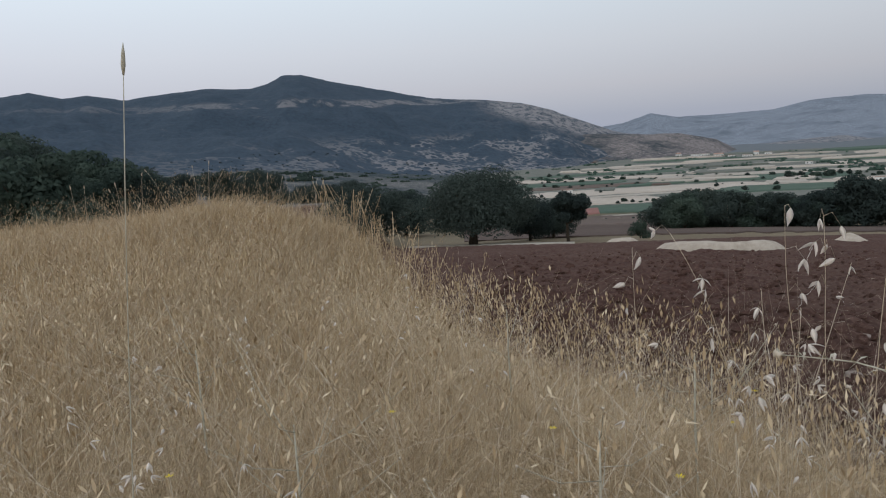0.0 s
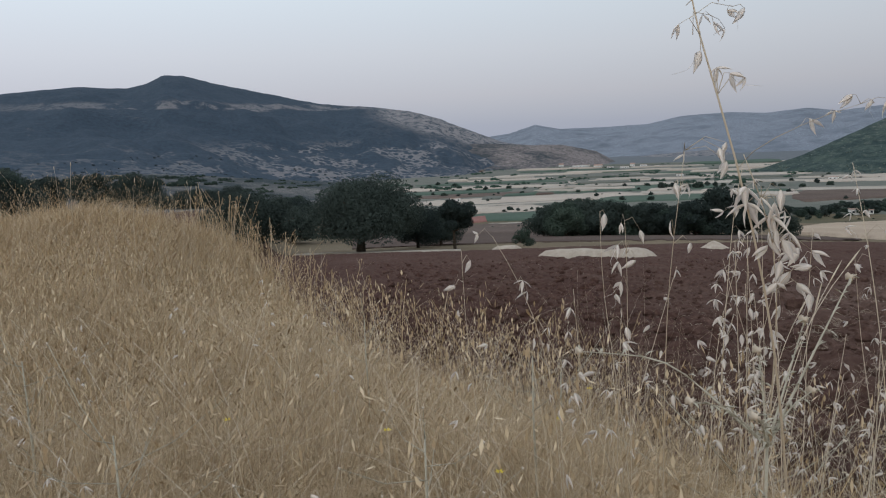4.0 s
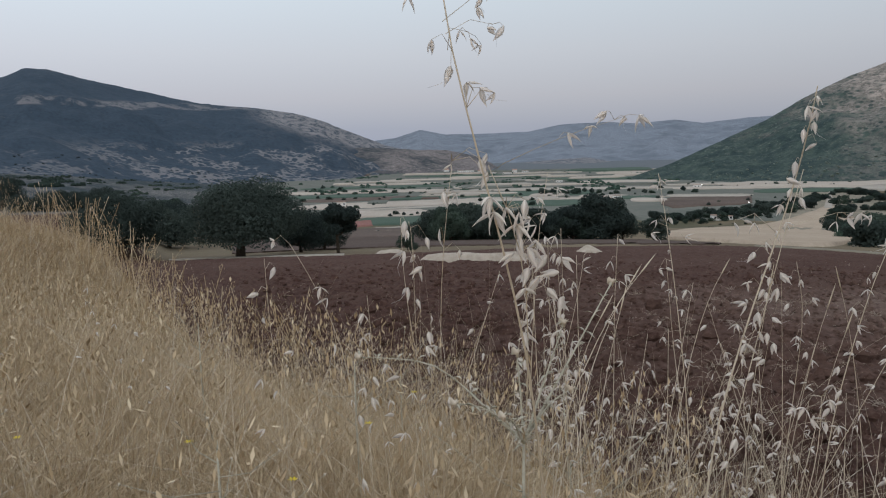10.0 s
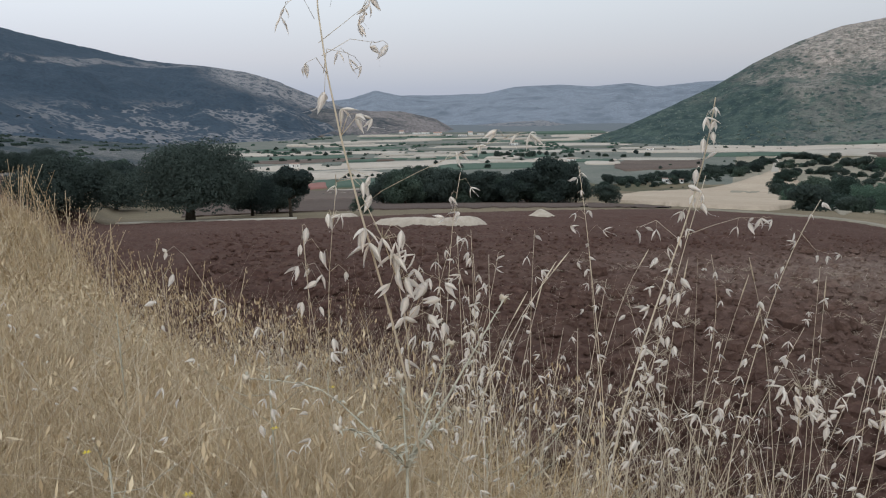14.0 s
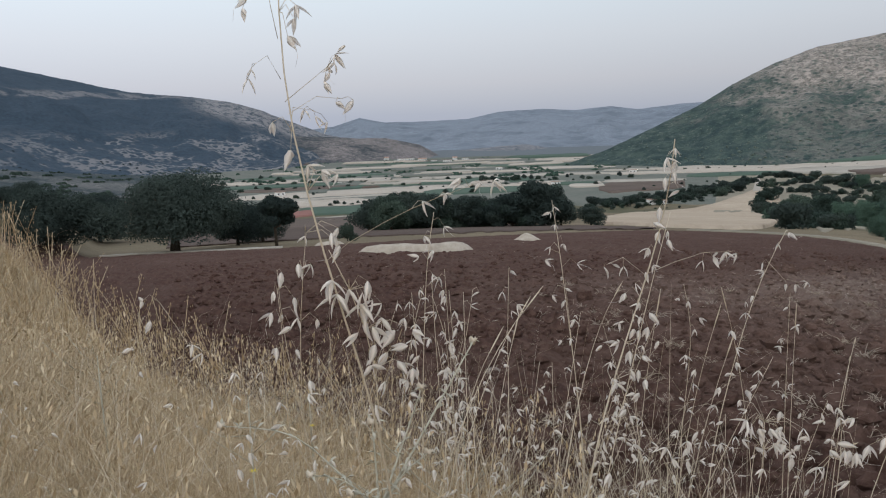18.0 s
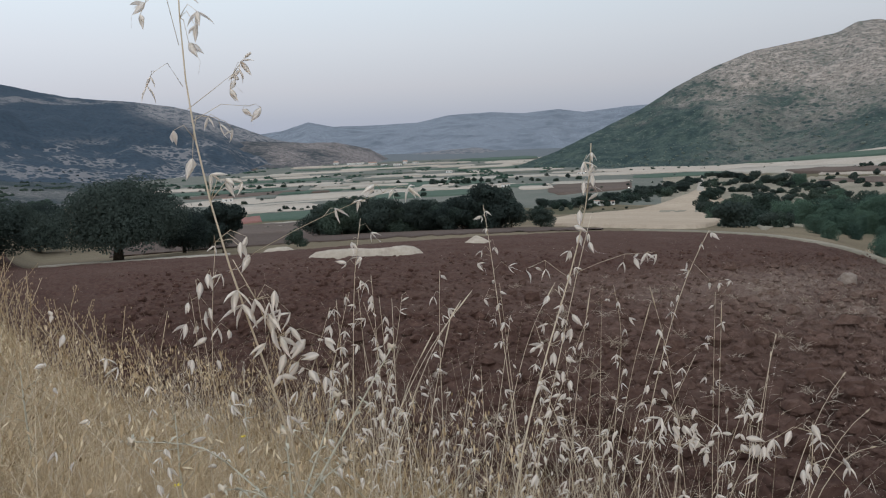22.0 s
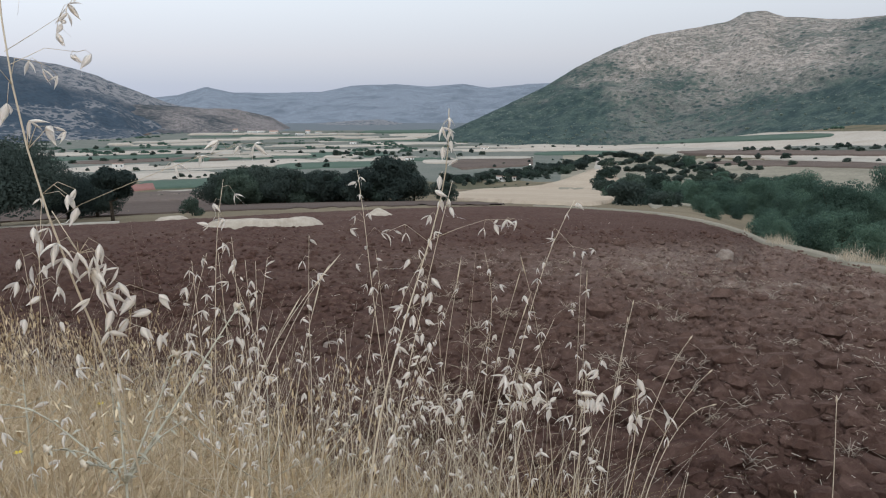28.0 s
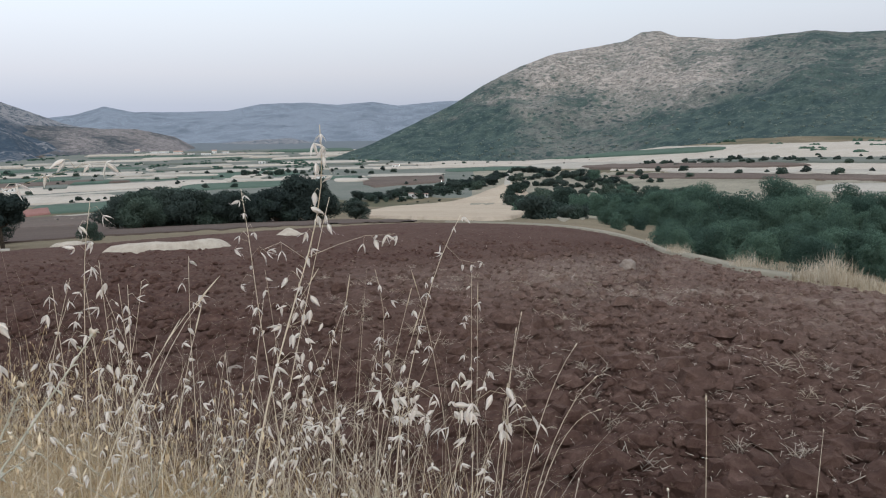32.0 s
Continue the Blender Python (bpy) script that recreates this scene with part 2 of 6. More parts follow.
def hill_mat(name, rock, soil, scrub, scale, cover, cliff=None, green_below=None, streak=0.0, patchy=1.5):
    """Pale limestone and dry soil dotted with dark evergreen scrub; cover: the share of scrub; cliff: heights of a band of bare rock."""
    m = Mat(name, 0.95, 0.1)
    base = m.mix(m.band(m.noise(0.012, 6, 0.7), 0.35, 0.65), soil, rock)
    base = m.mix(m.band(m.noise(0.12, 5, 0.8), 0.5, 0.62), base, tuple(1.35 * v for v in rock))
    base = m.mix(m.band(m.noise(0.4, 4, 0.8), 0.52, 0.66), base, tuple(1.5 * v for v in rock))
    base = m.mix(m.band(m.noise(0.16, 5, 0.8, 0.6), 0.49, 0.38), base, tuple(0.62 * v for v in soil))
    dots = m.noise(scale, 5, 0.75)
    tilted = m.n.new("ShaderNodeMapping")
    tilted.inputs["Rotation"].default_value = (0, radians(streak), 0)
    tilted.inputs["Scale"].default_value = (1, 1, 0.3) if streak else (1, 1, 1)
    m.l.new(m.pos(), tilted.inputs["Vector"])
    patch_n = m.noise(0.0065, 5, 0.68, 0.0, tilted.outputs[0])
    th = m.math('ADD', m.math('MULTIPLY', dots, 0.75), m.math('MULTIPLY', m.math('SUBTRACT', patch_n, 0.42), patchy))
    green = m.ramp(m.noise(scale * 2.5, 4), [(0.3, tuple(0.7 * v for v in scrub)), (0.7, scrub)])
    share = m.band(th, 0.52 - cover, 0.78 - cover)
    if green_below:
        sepg = m.n.new("ShaderNodeSeparateXYZ")
        m.l.new(m.pos(), sepg.inputs[0])
        gz = m.math('ADD', sepg.outputs[2], m.math('MULTIPLY', m.math('SUBTRACT', m.noise(0.007, 6, 0.65), 0.5), 150.0))
        share = m.math('ADD', share, m.math('MULTIPLY', m.band(gz, green_below, green_below - 70), 0.72))
        side = m.math('ADD', m.math('DIVIDE', sepg.outputs[0], sepg.outputs[1]), m.math('MULTIPLY', m.math('SUBTRACT', m.noise(0.008, 6, 0.65), 0.5), 0.9))
        slant = m.math('SUBTRACT', side, m.math('MULTIPLY', sepg.outputs[2], 0.0029))
        share = m.math('ADD', share, m.math('MULTIPLY', m.math('MAXIMUM', m.band(slant, 1.42, 1.62), m.band(side, 1.06, 0.90)), 0.62))
        green = m.mix(m.band(m.noise(0.05, 6, 0.8), 0.42, 0.60), m.mix(1.0, green, (0.58, 0.62, 0.66), 'MULTIPLY'), m.mix(1.0, green, (1.25, 1.15, 1.05), 'MULTIPLY'))
        specks = m.math('MULTIPLY', m.band(m.noise(0.10, 5, 0.8), 0.57, 0.64), m.band(m.noise(0.012, 4), 0.42, 0.55))
        slabs = m.n.new("ShaderNodeMapping")
        slabs.inputs["Scale"].default_value = (1, 1, 3.2)
        m.l.new(m.pos(), slabs.inputs["Vector"])
        base = m.mix(m.band(m.noise(0.055, 4, 0.75, 0.0, slabs.outputs[0]), 0.53, 0.60), base, tuple(1.35 * v for v in rock))
        share = m.math('ADD', share, m.math('MULTIPLY', m.band(m.voronoi(0.085), 0.36, 0.22), 0.5))
        share = m.math('SUBTRACT', m.math('MINIMUM', share, 1.0), m.math('MULTIPLY', specks, 0.22))
    if cliff:
        sepz = m.n.new("ShaderNodeSeparateXYZ")
        m.l.new(m.pos(), sepz.inputs[0])
        zz = m.math('ADD', sepz.outputs[2], m.math('MULTIPLY', m.math('SUBTRACT', m.noise(0.004, 4), 0.5), 50.0))
        ledge = m.math('MULTIPLY', m.band(zz, cliff[0], cliff[0] + 4), m.band(zz, cliff[1] + 8, cliff[1]))
        ledge = m.math('MULTIPLY', ledge, m.band(m.noise(0.012, 5, 0.7), 0.44, 0.52))
        ledge = m.math('MULTIPLY', ledge, m.band(sepz.outputs[0], -1100.0, -350.0))
        ledge = m.math('MULTIPLY', ledge, m.band(m.noise(0.05, 5, 0.8), 0.36, 0.50))
        between = m.math('MULTIPLY', m.band(m.voronoi(0.070), 0.36, 0.50), m.band(m.voronoi(0.115), 0.24, 0.40))
        clearing = m.band(m.noise(0.0075, 5, 0.65), 0.49, 0.54)
        low = m.math('MULTIPLY', m.math('MULTIPLY', m.band(sepz.outputs[2], 42.0, 20.0), clearing), between)
        low = m.math('MULTIPLY', low, m.math('ADD', 0.3, m.math('MULTIPLY', m.band(sepz.outputs[0], -420.0, -60.0), 0.7)))
        flank = m.math('MULTIPLY', m.math('MULTIPLY', m.band(sepz.outputs[0], 60.0, 230.0), m.band(m.noise(0.011, 5, 0.7), 0.46, 0.56)), between)
        bare = m.math('MAXIMUM', m.math('MULTIPLY', ledge, 0.62), m.math('MAXIMUM', m.math('MULTIPLY', low, 0.68), m.math('MULTIPLY', flank, 0.36)))
        crest = m.math('ADD', m.math('ADD', sepz.outputs[2], m.math('MULTIPLY', sepz.outputs[0], 0.262)), m.math('MULTIPLY', m.math('SUBTRACT', m.noise(0.01, 4), 0.5), 60.0))
        facet = m.math('MULTIPLY', m.band(crest, 92.0, 122.0), m.band(sepz.outputs[0], 70.0, 150.0))
        facet = m.math('MULTIPLY', facet, m.band(m.noise(0.055, 5, 0.85), 0.40, 0.52))
        bare = m.math('MAXIMUM', bare, m.math('MULTIPLY', facet, 0.85))
        base = m.mix(bare, base, tuple(1.75 * v for v in rock))
        share = m.math('SUBTRACT', share, bare)
    m.colour(m.mix(m.band(share, 0.0, 1.0), base, green)).bump(m.noise(scale * 0.7, 6, 0.8), 0.8, 3.0)
    return m.m


STRAW = [(0.0, (0.30, 0.215, 0.124)), (0.35, (0.43, 0.311, 0.178)), (0.7, (0.56, 0.428, 0.264)), (1.0, (0.76, 0.63, 0.432))]
GOLD = [(0.0, (0.245, 0.158, 0.077)), (0.5, (0.465, 0.325, 0.166)), (1.0, (0.61, 0.465, 0.267))]
OAT = [(0.0, (0.43, 0.38, 0.32)), (0.5, (0.55, 0.495, 0.43)), (1.0, (0.65, 0.605, 0.545))]
M_GRASS, M_GOLD, M_OAT = straw_mat("dry_straw_grass", STRAW), straw_mat("golden_straw_grass", GOLD), straw_mat("pale_oat_husk", OAT, 0.7, 0.42, 0.06)
M_SOIL, M_GROUND = soil_mat(), ground_mat()
M_LEAF = leaf_mat("evergreen_oak_leaf", (0.050, 0.065, 0.058), (0.064, 0.083, 0.073))
M_LEAF2 = leaf_mat("grey_green_shrub_leaf", (0.048, 0.070, 0.056), (0.074, 0.100, 0.080))
M_LEAF3 = leaf_mat("deep_green_oak_leaf", (0.058, 0.098, 0.076), (0.098, 0.150, 0.114))
bark = Mat("grey_brown_bark", 0.95, 0.1)
bark.colour(bark.ramp(bark.noise(12, 6), [(0.3, (0.03, 0.024, 0.018)), (0.7, (0.10, 0.08, 0.06))])).bump(bark.noise(30, 5), 0.8, 0.03)
M_BARK = bark.m
M_STUBBLE = field_mat("cut_wheat_stubble", (0.405, 0.315, 0.228), (0.545, 0.44, 0.33))
# Valley wheat is M_STUBBLE with its colour greyed for distance haze.
M_WHEAT = field_mat("haze_greyed_wheat_stubble", (0.42, 0.355, 0.285), (0.56, 0.49, 0.41))
M_FALLOW = field_mat("dark_fallow_soil", (0.085, 0.060, 0.048), (0.145, 0.107, 0.087))
M_PALE = field_mat("pale_dry_soil", (0.36, 0.315, 0.255), (0.50, 0.45, 0.38))
# Crop and olive colours are greyed and lightened, as painted distance haze.
M_CROP = field_mat("haze_greyed_green_crop", (0.066, 0.104, 0.078), (0.120, 0.160, 0.118))
M_OLIVE = field_mat("haze_greyed_olive_scrubland", (0.115, 0.130, 0.108), (0.215, 0.21, 0.175))
M_BROWN = field_mat("brown_fallow_soil", (0.112, 0.083, 0.067), (0.185, 0.140, 0.114))
M_REDF = field_mat("red_clay_ground", (0.26, 0.12, 0.10), (0.34, 0.18, 0.15))
# Ridge soil and scrub are tinted blue to stand in for haze.
M_HILL_L = hill_mat("haze_blue_scrub_hillside", (0.170, 0.159, 0.155), (0.089, 0.106, 0.126), (0.053, 0.076, 0.101), 0.055, 0.47, (114, 131), None, 0.0, 0.6)
M_SPUR = hill_mat("bare_brown_spur", (0.215, 0.188, 0.176), (0.135, 0.121, 0.117), (0.062, 0.072, 0.078), 0.07, 0.12)
M_HILL_R = hill_mat("scrub_hillside", (0.300, 0.256, 0.220), (0.158, 0.146, 0.124), (0.070, 0.103, 0.094), 0.10, 0.09, None, 72.0, -35.0, 1.0)
# Distance haze is put into these colours: blue-grey, with little contrast.
M_FAR = hill_mat("haze_tinted_far_mountain", (0.195, 0.217, 0.247), (0.186, 0.209, 0.240), (0.174, 0.199, 0.232), 0.006, 0.1)

# ---- terrain ----
EYE = 1.6


def smooth(a, b, v):
    s = np.clip((np.asarray(v, float) - a) / (b - a), 0, 1)
    return s * s * (3 - 2 * s)


def edge_x(y):
    """Plan line where the grass bank drops to the ploughed field."""
    return np.interp(y, [-12, -3, 0, 0.8, 1.5, 1.9, 2.25, 2.7, 3.45, 4.2, 4.9, 6.6, 9, 11.4, 12.5, 20], [5, 3.2, 2.2, 1.95, 1.74, 1.56, 1.34, 1.2, 0.98, 0.64, 0.39, -0.13, -0.85, -1.75, -2.8, -9])


def field_edge(az):
    return np.interp(az, [-28, -22, -16, -11, -8, -6, -4, 2, 9, 16, 25, 33, 38, 44, 49, 53, 57, 63, 69, 78, 90], [40, 55, 72, 74, 72, 62, 51, 46, 42, 44, 52, 62, 70, 62, 51, 36, 22, 16, 14.2, 12.5, 12])


def slope_at(az, r):
    """Fall of the hillside; a low rise lies behind the bank on the field's side."""
    return 0.045 + 0.06 * smooth(-17, -9, az) * (1 - (1 - smooth(-7, -3, az)) * smooth(46, 66, r))


def height(x, y):
    """World height of the ground sheet."""
    x, y = np.asarray(x, float), np.asarray(y, float)
    r, az = np.hypot(x, y), np.degrees(np.arctan2(x, y))
    slope = slope_at(az, r)
    depth = 12 + 33 * smooth(-16, 4, az) * (1 - smooth(80, 140, az))
    z110 = -1.15 - slope * np.minimum(r, 110)
    k = np.clip((r - 110) / 340, 0, 1)
    z = z110 + (-depth - z110) * np.where(r > 110, k, 0)
    rise = smooth(45, 68, az) * 0.052 + smooth(-8, -40, az) * 0.0
    z = z + np.clip(r - 250, 0, 2500) * rise
    z = z + np.clip(r - 700, 0, 4000) * 0.004
    er_ = field_edge(az)
    z = z - 1.2 * smooth(50, 58, az) * (1 - smooth(95, 120, az)) * smooth(1.04, 1.9, r / er_) * (1 - smooth(110, 200, r))
    d = edge_x(y) - x
    far = smooth(1.8, 4.2, y)
    t = np.clip((d + 0.1) / (1.4 + 0.7 * far), 0, 1)
    bank = -1.36 - 0.20 * far + (0.42 + 0.18 * far) * (0.65 * t + 0.35 * t * t * (3 - 2 * t)) + 0.42 * np.exp(-((x + 1.8) ** 2 / 4 + (y - 9.1) ** 2 / 6))
    w = smooth(-0.35, 0.15, d) * (1 - smooth(10.8, 13.8, y)) * (1 - smooth(25, 40, r))
    return EYE + z + (bank - z) * w


def polar(az, r):
    a = np.radians(az)
    return r * np.sin(a), r * np.cos(a)


def mesh_object(name, verts, faces, mat, smooth_faces=True):
    me = bpy.data.meshes.new(name)
    verts, faces = np.asarray(verts, np.float32), np.asarray(faces, np.int32)
    n, k = faces.shape
    me.vertices.add(len(verts))
    me.vertices.foreach_set("co", verts.ravel())
    me.loops.add(n * k)
    me.loops.foreach_set("vertex_index", faces.ravel())
    me.polygons.add(n)
    me.polygons.foreach_set("loop_start", np.arange(0, n * k, k, dtype=np.int32))
    me.polygons.foreach_set("use_smooth", np.full(n, smooth_faces))
    me.update(calc_edges=True)
    me.materials.append(mat)
    return new(name, me)


def grid_faces(rows, cols, wrap=False):
    i, j = np.meshgrid(np.arange(rows - 1), np.arange(cols if wrap else cols - 1), indexing="ij")
    a, b = i * cols + j, i * cols + (j + 1) % cols
    return np.stack([a, b, b + cols, a + cols], -1).reshape(-1, 4)[:, ::-1]


def fbm(x, y, z=0.0, octaves=4, seed=0.0):
    """Fractal value noise, from sums of turned sine lattices (quick on arrays)."""
    v, amp, tot = np.zeros(np.shape(x)), 1.0, 0.0
    for o in range(octaves):
        f = 2.0 ** o
        for k in range(3):
            a = 1.1 + 2.4 * k + 0.7 * o + seed
            u, w = x * np.cos(a) + y * np.sin(a), -x * np.sin(a) + y * np.cos(a)
            v += amp * np.sin(f * u * 1.7 + 1.3 * np.sin(f * w * 1.1 + k + seed) + o) / 3
        tot += amp
        amp *= 0.55
    return v / tot


# ground sheet: one polar sheet from under the camera to the horizon
rr = np.concatenate([[0.05], np.geomspace(0.3, 4800, 380)])
aa = np.concatenate([np.arange(-180, -50, 2.5), np.arange(-50, 85, 0.5), np.arange(85, 180, 2.5)])
A, Rr = np.meshgrid(aa, rr)
X, Y = polar(A, Rr)
Z = height(X, Y)
inside = ((X > edge_x(Y) + 0.25) | (Y > 14)) & (Rr < 0.955 * field_edge(A)) & (A > -25) & (A < 160)
Z = Z - 0.3 * inside
ground = mesh_object("ground", np.stack([X, Y, Z], -1).reshape(-1, 3), grid_faces(len(rr), len(aa), True), M_GROUND)
tagged(ground, "dry grassy hillside ground falling to a wide farmed valley", "ground", kind="structure")


def relief(x, y):
    """Clods and hollows of the ploughed soil."""
    return np.abs(fbm(x * 5, y * 5, octaves=5, seed=2)) * 0.11 + fbm(x * 1.9, y * 1.9, octaves=3, seed=5) * 0.10 + np.abs(fbm(x * 3.1 + 4, y * 3.1, octaves=2, seed=8)) * 0.07


# ploughed field on the slope below the bank
faz = np.concatenate([np.arange(-26, 84, 0.3), np.arange(84, 163, 1.2)])
fu = np.linspace(0, 1, 430)
FA, FU = np.meshgrid(faz, fu)
r1 = field_edge(FA) * (1 + 0.012 * fbm(FA * 1.2, FA * 0, octaves=3))
r0 = 1.55 + 0 * FA
FR = r0 * (r1 / r0) ** FU
X, Y = polar(FA, FR)
dd = X - edge_x(Y)
clod = relief(X, Y) + fbm(X * 17, Y * 17, octaves=3, seed=1) * 0.03
clod = clod * (1 - 0.6 * smooth(0.93, 1.0, FU))
r, az = np.hypot(X, Y), FA
zf = EYE - 1.15 - slope_at(az, r) * r
Z = zf + 0.03 + clod - 0.12 * smooth(0.985, 1.0, FU) - 0.7 * smooth(0.0, -0.35, dd) * (1 - smooth(11.5, 14.5, Y))
field = mesh_object("ploughed_field", np.stack([X, Y, Z], -1).reshape(-1, 3), grid_faces(len(fu), len(faz)), M_SOIL)
tagged(field, "red-brown ploughed field with clods and bits of straw", "field", kind="structure")


# ---- hills ----
HILLS = []


def hill(name, mat, az0, az1, step, crest_az, crest_el, crest_r, base_az, base_r, rough, label, rows=60, seed=0.0, rugged=1.0):
    az = np.arange(az0, az1 + step / 2, step)
    el = np.interp(az, crest_az, crest_el) + rugged * (0.06 * fbm(az * 0.9, az * 0, octaves=4, seed=seed) + 0.035 * fbm(az * 6, az * 0, octaves=3, seed=seed + 1))
    rc = np.interp(az, crest_az, crest_r)
    rb = np.interp(az, base_az, base_r)
    s = np.concatenate([np.linspace(0, 1, rows), np.linspace(1.05, 1.6, 10)])
    S, AZ = np.meshgrid(s, az, indexing="ij")
    RB, RC, EL = rb[None, :], rc[None, :], el[None, :]
    Rg = RB + (RC - RB) * S
    x, y = polar(AZ, Rg)
    bx, by = polar(az, rb)
    zb = height(bx, by)[None, :] - 6
    zc = EYE + RC * np.tan(np.radians(EL))
    t = np.clip(S, 0, 1)
    prof = 0.55 * t + 0.45 * t * t * (3 - 2 * t)
    z = zb + (zc - zb) * prof
    spur = fbm(x / 170, y / 170, octaves=5, seed=seed) * 0.6 + np.abs(fbm(x / 90, y / 90, octaves=4, seed=seed + 3)) * 0.5
    z = z + rough * (spur - 0.3) * np.sin(np.pi * np.clip(t, 0, 1)) ** 0.8 * 1.0
    z = z - (zc - zb) * 1.3 * np.clip(S - 1, 0, 1)
    ob = mesh_object(name, np.stack([x, y, z], -1).reshape(-1, 3), grid_faces(len(s), len(az)), mat)
    HILLS.append((x, y, z))
    return tagged(ob, label, "mountain", kind="structure")


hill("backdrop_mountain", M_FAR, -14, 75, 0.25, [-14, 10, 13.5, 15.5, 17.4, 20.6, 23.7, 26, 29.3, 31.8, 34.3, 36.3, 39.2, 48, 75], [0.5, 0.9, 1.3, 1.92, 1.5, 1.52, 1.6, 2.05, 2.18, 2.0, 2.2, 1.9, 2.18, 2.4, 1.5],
     [4300] * 15, [-14, 75], [2700, 2700], 50, "mountain range tinted blue-grey for haze across the far end of the valley", 40, 3.0, 0.5)
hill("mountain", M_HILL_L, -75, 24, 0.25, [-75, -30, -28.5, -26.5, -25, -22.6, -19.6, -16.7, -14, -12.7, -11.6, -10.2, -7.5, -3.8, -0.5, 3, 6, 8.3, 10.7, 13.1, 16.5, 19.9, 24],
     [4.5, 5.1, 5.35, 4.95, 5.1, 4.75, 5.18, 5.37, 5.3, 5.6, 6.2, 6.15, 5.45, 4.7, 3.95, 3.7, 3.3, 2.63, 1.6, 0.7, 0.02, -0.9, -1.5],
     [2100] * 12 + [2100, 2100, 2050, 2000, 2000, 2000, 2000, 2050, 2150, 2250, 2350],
     [-75, -22, -12, -6, 0, 5, 10, 15, 20, 24], [700, 800, 950, 1050, 1150, 1250, 1350, 1600, 1900, 2200], 55, "long dark scrub-covered mountain ridge with pale limestone bands, tinted blue for haze", 80, 0.0)
hill("mountain", M_HILL_R, 30, 110, 0.25, [30, 31.7, 33.8, 36, 38.2, 40.3, 42.5, 45.4, 47.9, 51.2, 53.2, 54.2, 55.4, 56.7, 60.5, 63, 65.4, 67.5, 70, 110],
     [-2.4, -1.8, -1.1, -0.1, 0.93, 1.87, 3.2, 4.66, 5.5, 5.95, 6.3, 6.85, 6.9, 6.42, 6.05, 6.2, 6.35, 6.1, 6.1, 5],
     [1150, 1180, 1220, 1250, 1300, 1330, 1370, 1420, 1450, 1500, 1520, 1540, 1540, 1540, 1520, 1500, 1500, 1500, 1500, 1500],
     [30, 36, 42, 49, 55, 61, 66, 70, 110], [1100, 1010, 1010, 1020, 985, 915, 850, 810, 800], 40, "broad rocky hill dotted with dark green scrub above the valley", 80, 7.0)

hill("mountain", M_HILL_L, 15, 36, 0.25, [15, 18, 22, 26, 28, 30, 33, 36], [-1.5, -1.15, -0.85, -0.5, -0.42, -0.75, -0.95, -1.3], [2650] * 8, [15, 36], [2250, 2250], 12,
     "low dark foothills at the end of the valley, tinted blue for haze", 30, 2.0, 1.0)
hill("mountain", M_SPUR, 6, 24, 0.25, [6, 8, 10, 12, 14, 15.5, 17.5, 20, 21.5, 24], [-0.6, 0.4, 0.7, 0.6, 0.5, 0.4, 0.32, -0.2, -1.15, -1.75], [1850, 1850, 1850, 1880, 1900, 1920, 1950, 2000, 2050, 2100], [6, 24], [1450, 1780], 16,
     "bare brown spur at the foot of the long ridge", 40, 5.0, 1.0)
# ---- valley fields ----
RS = np.geomspace(60, 3600, 500)


def range_at(az, dep):
    """How far along an azimuth the ground lies at a given angle below the eye."""
    x, y = polar(az, RS)
    d = np.degrees(np.arctan2(EYE - height(x, y), RS))
    d = np.minimum.accumulate(d)
    return float(np.interp(-dep, -d, RS))


def patch(name, mat, a0, a1, l0, l1, r0, r1, label, wob=0.14, square=False, lift=0.0):
    """A field lying on the valley floor, between two azimuths; l, r: near and far angles below the eye at its two ends."""
    n = max(8, int((a1 - a0) * 3))
    az = np.linspace(a0, a1, n)
    t = np.linspace(0, 1, n)
    rows = []
    inner = np.linspace(0, 1, 17 if square else 5)
    for s, drop in [(-0.01, 1)] + [(float(q), 0) for q in inner] + [(1.01, 1)]:
        dep = (l0 + (l1 - l0) * s) * (1 - t) + (r0 + (r1 - r0) * s) * t
        thick = np.clip(np.minimum(t, 1 - t) / 0.16, 0.0, 1.0) ** 0.6
        mean = (l0 + l1) / 2 * (1 - t) + (r0 + r1) / 2 * t
        dep = mean + (dep - mean) * (1 if square else thick)
        dep = dep + wob * (l0 - l1) * fbm(az * 1.7 + s * 3, az * 0.0 + a0 * 5, octaves=3) * (1.0 if s < 0.1 or s > 0.9 else 0.0)
        rg = np.array([range_at(a, max(d, 0.4)) for a, d in zip(az, dep)])
        sk = az + 0.25 * (s - 0.5) * np.sin(a0 * 7.0)
        x, y = polar(sk, rg)
        ends = (t == 0) | (t == 1)
        rows.append(np.stack([x, y, height(x, y) + 0.06 + lift + (0.0007 + LIFT[0]) * rg - (drop | ends) * (0.25 + lift + 0.003 * rg)], -1))
    LIFT[0] += 0.00002
    ob = mesh_object(name, np.concatenate(rows), grid_faces(len(rows), n), mat)
    return tagged(ob, label, "field", kind="structure")


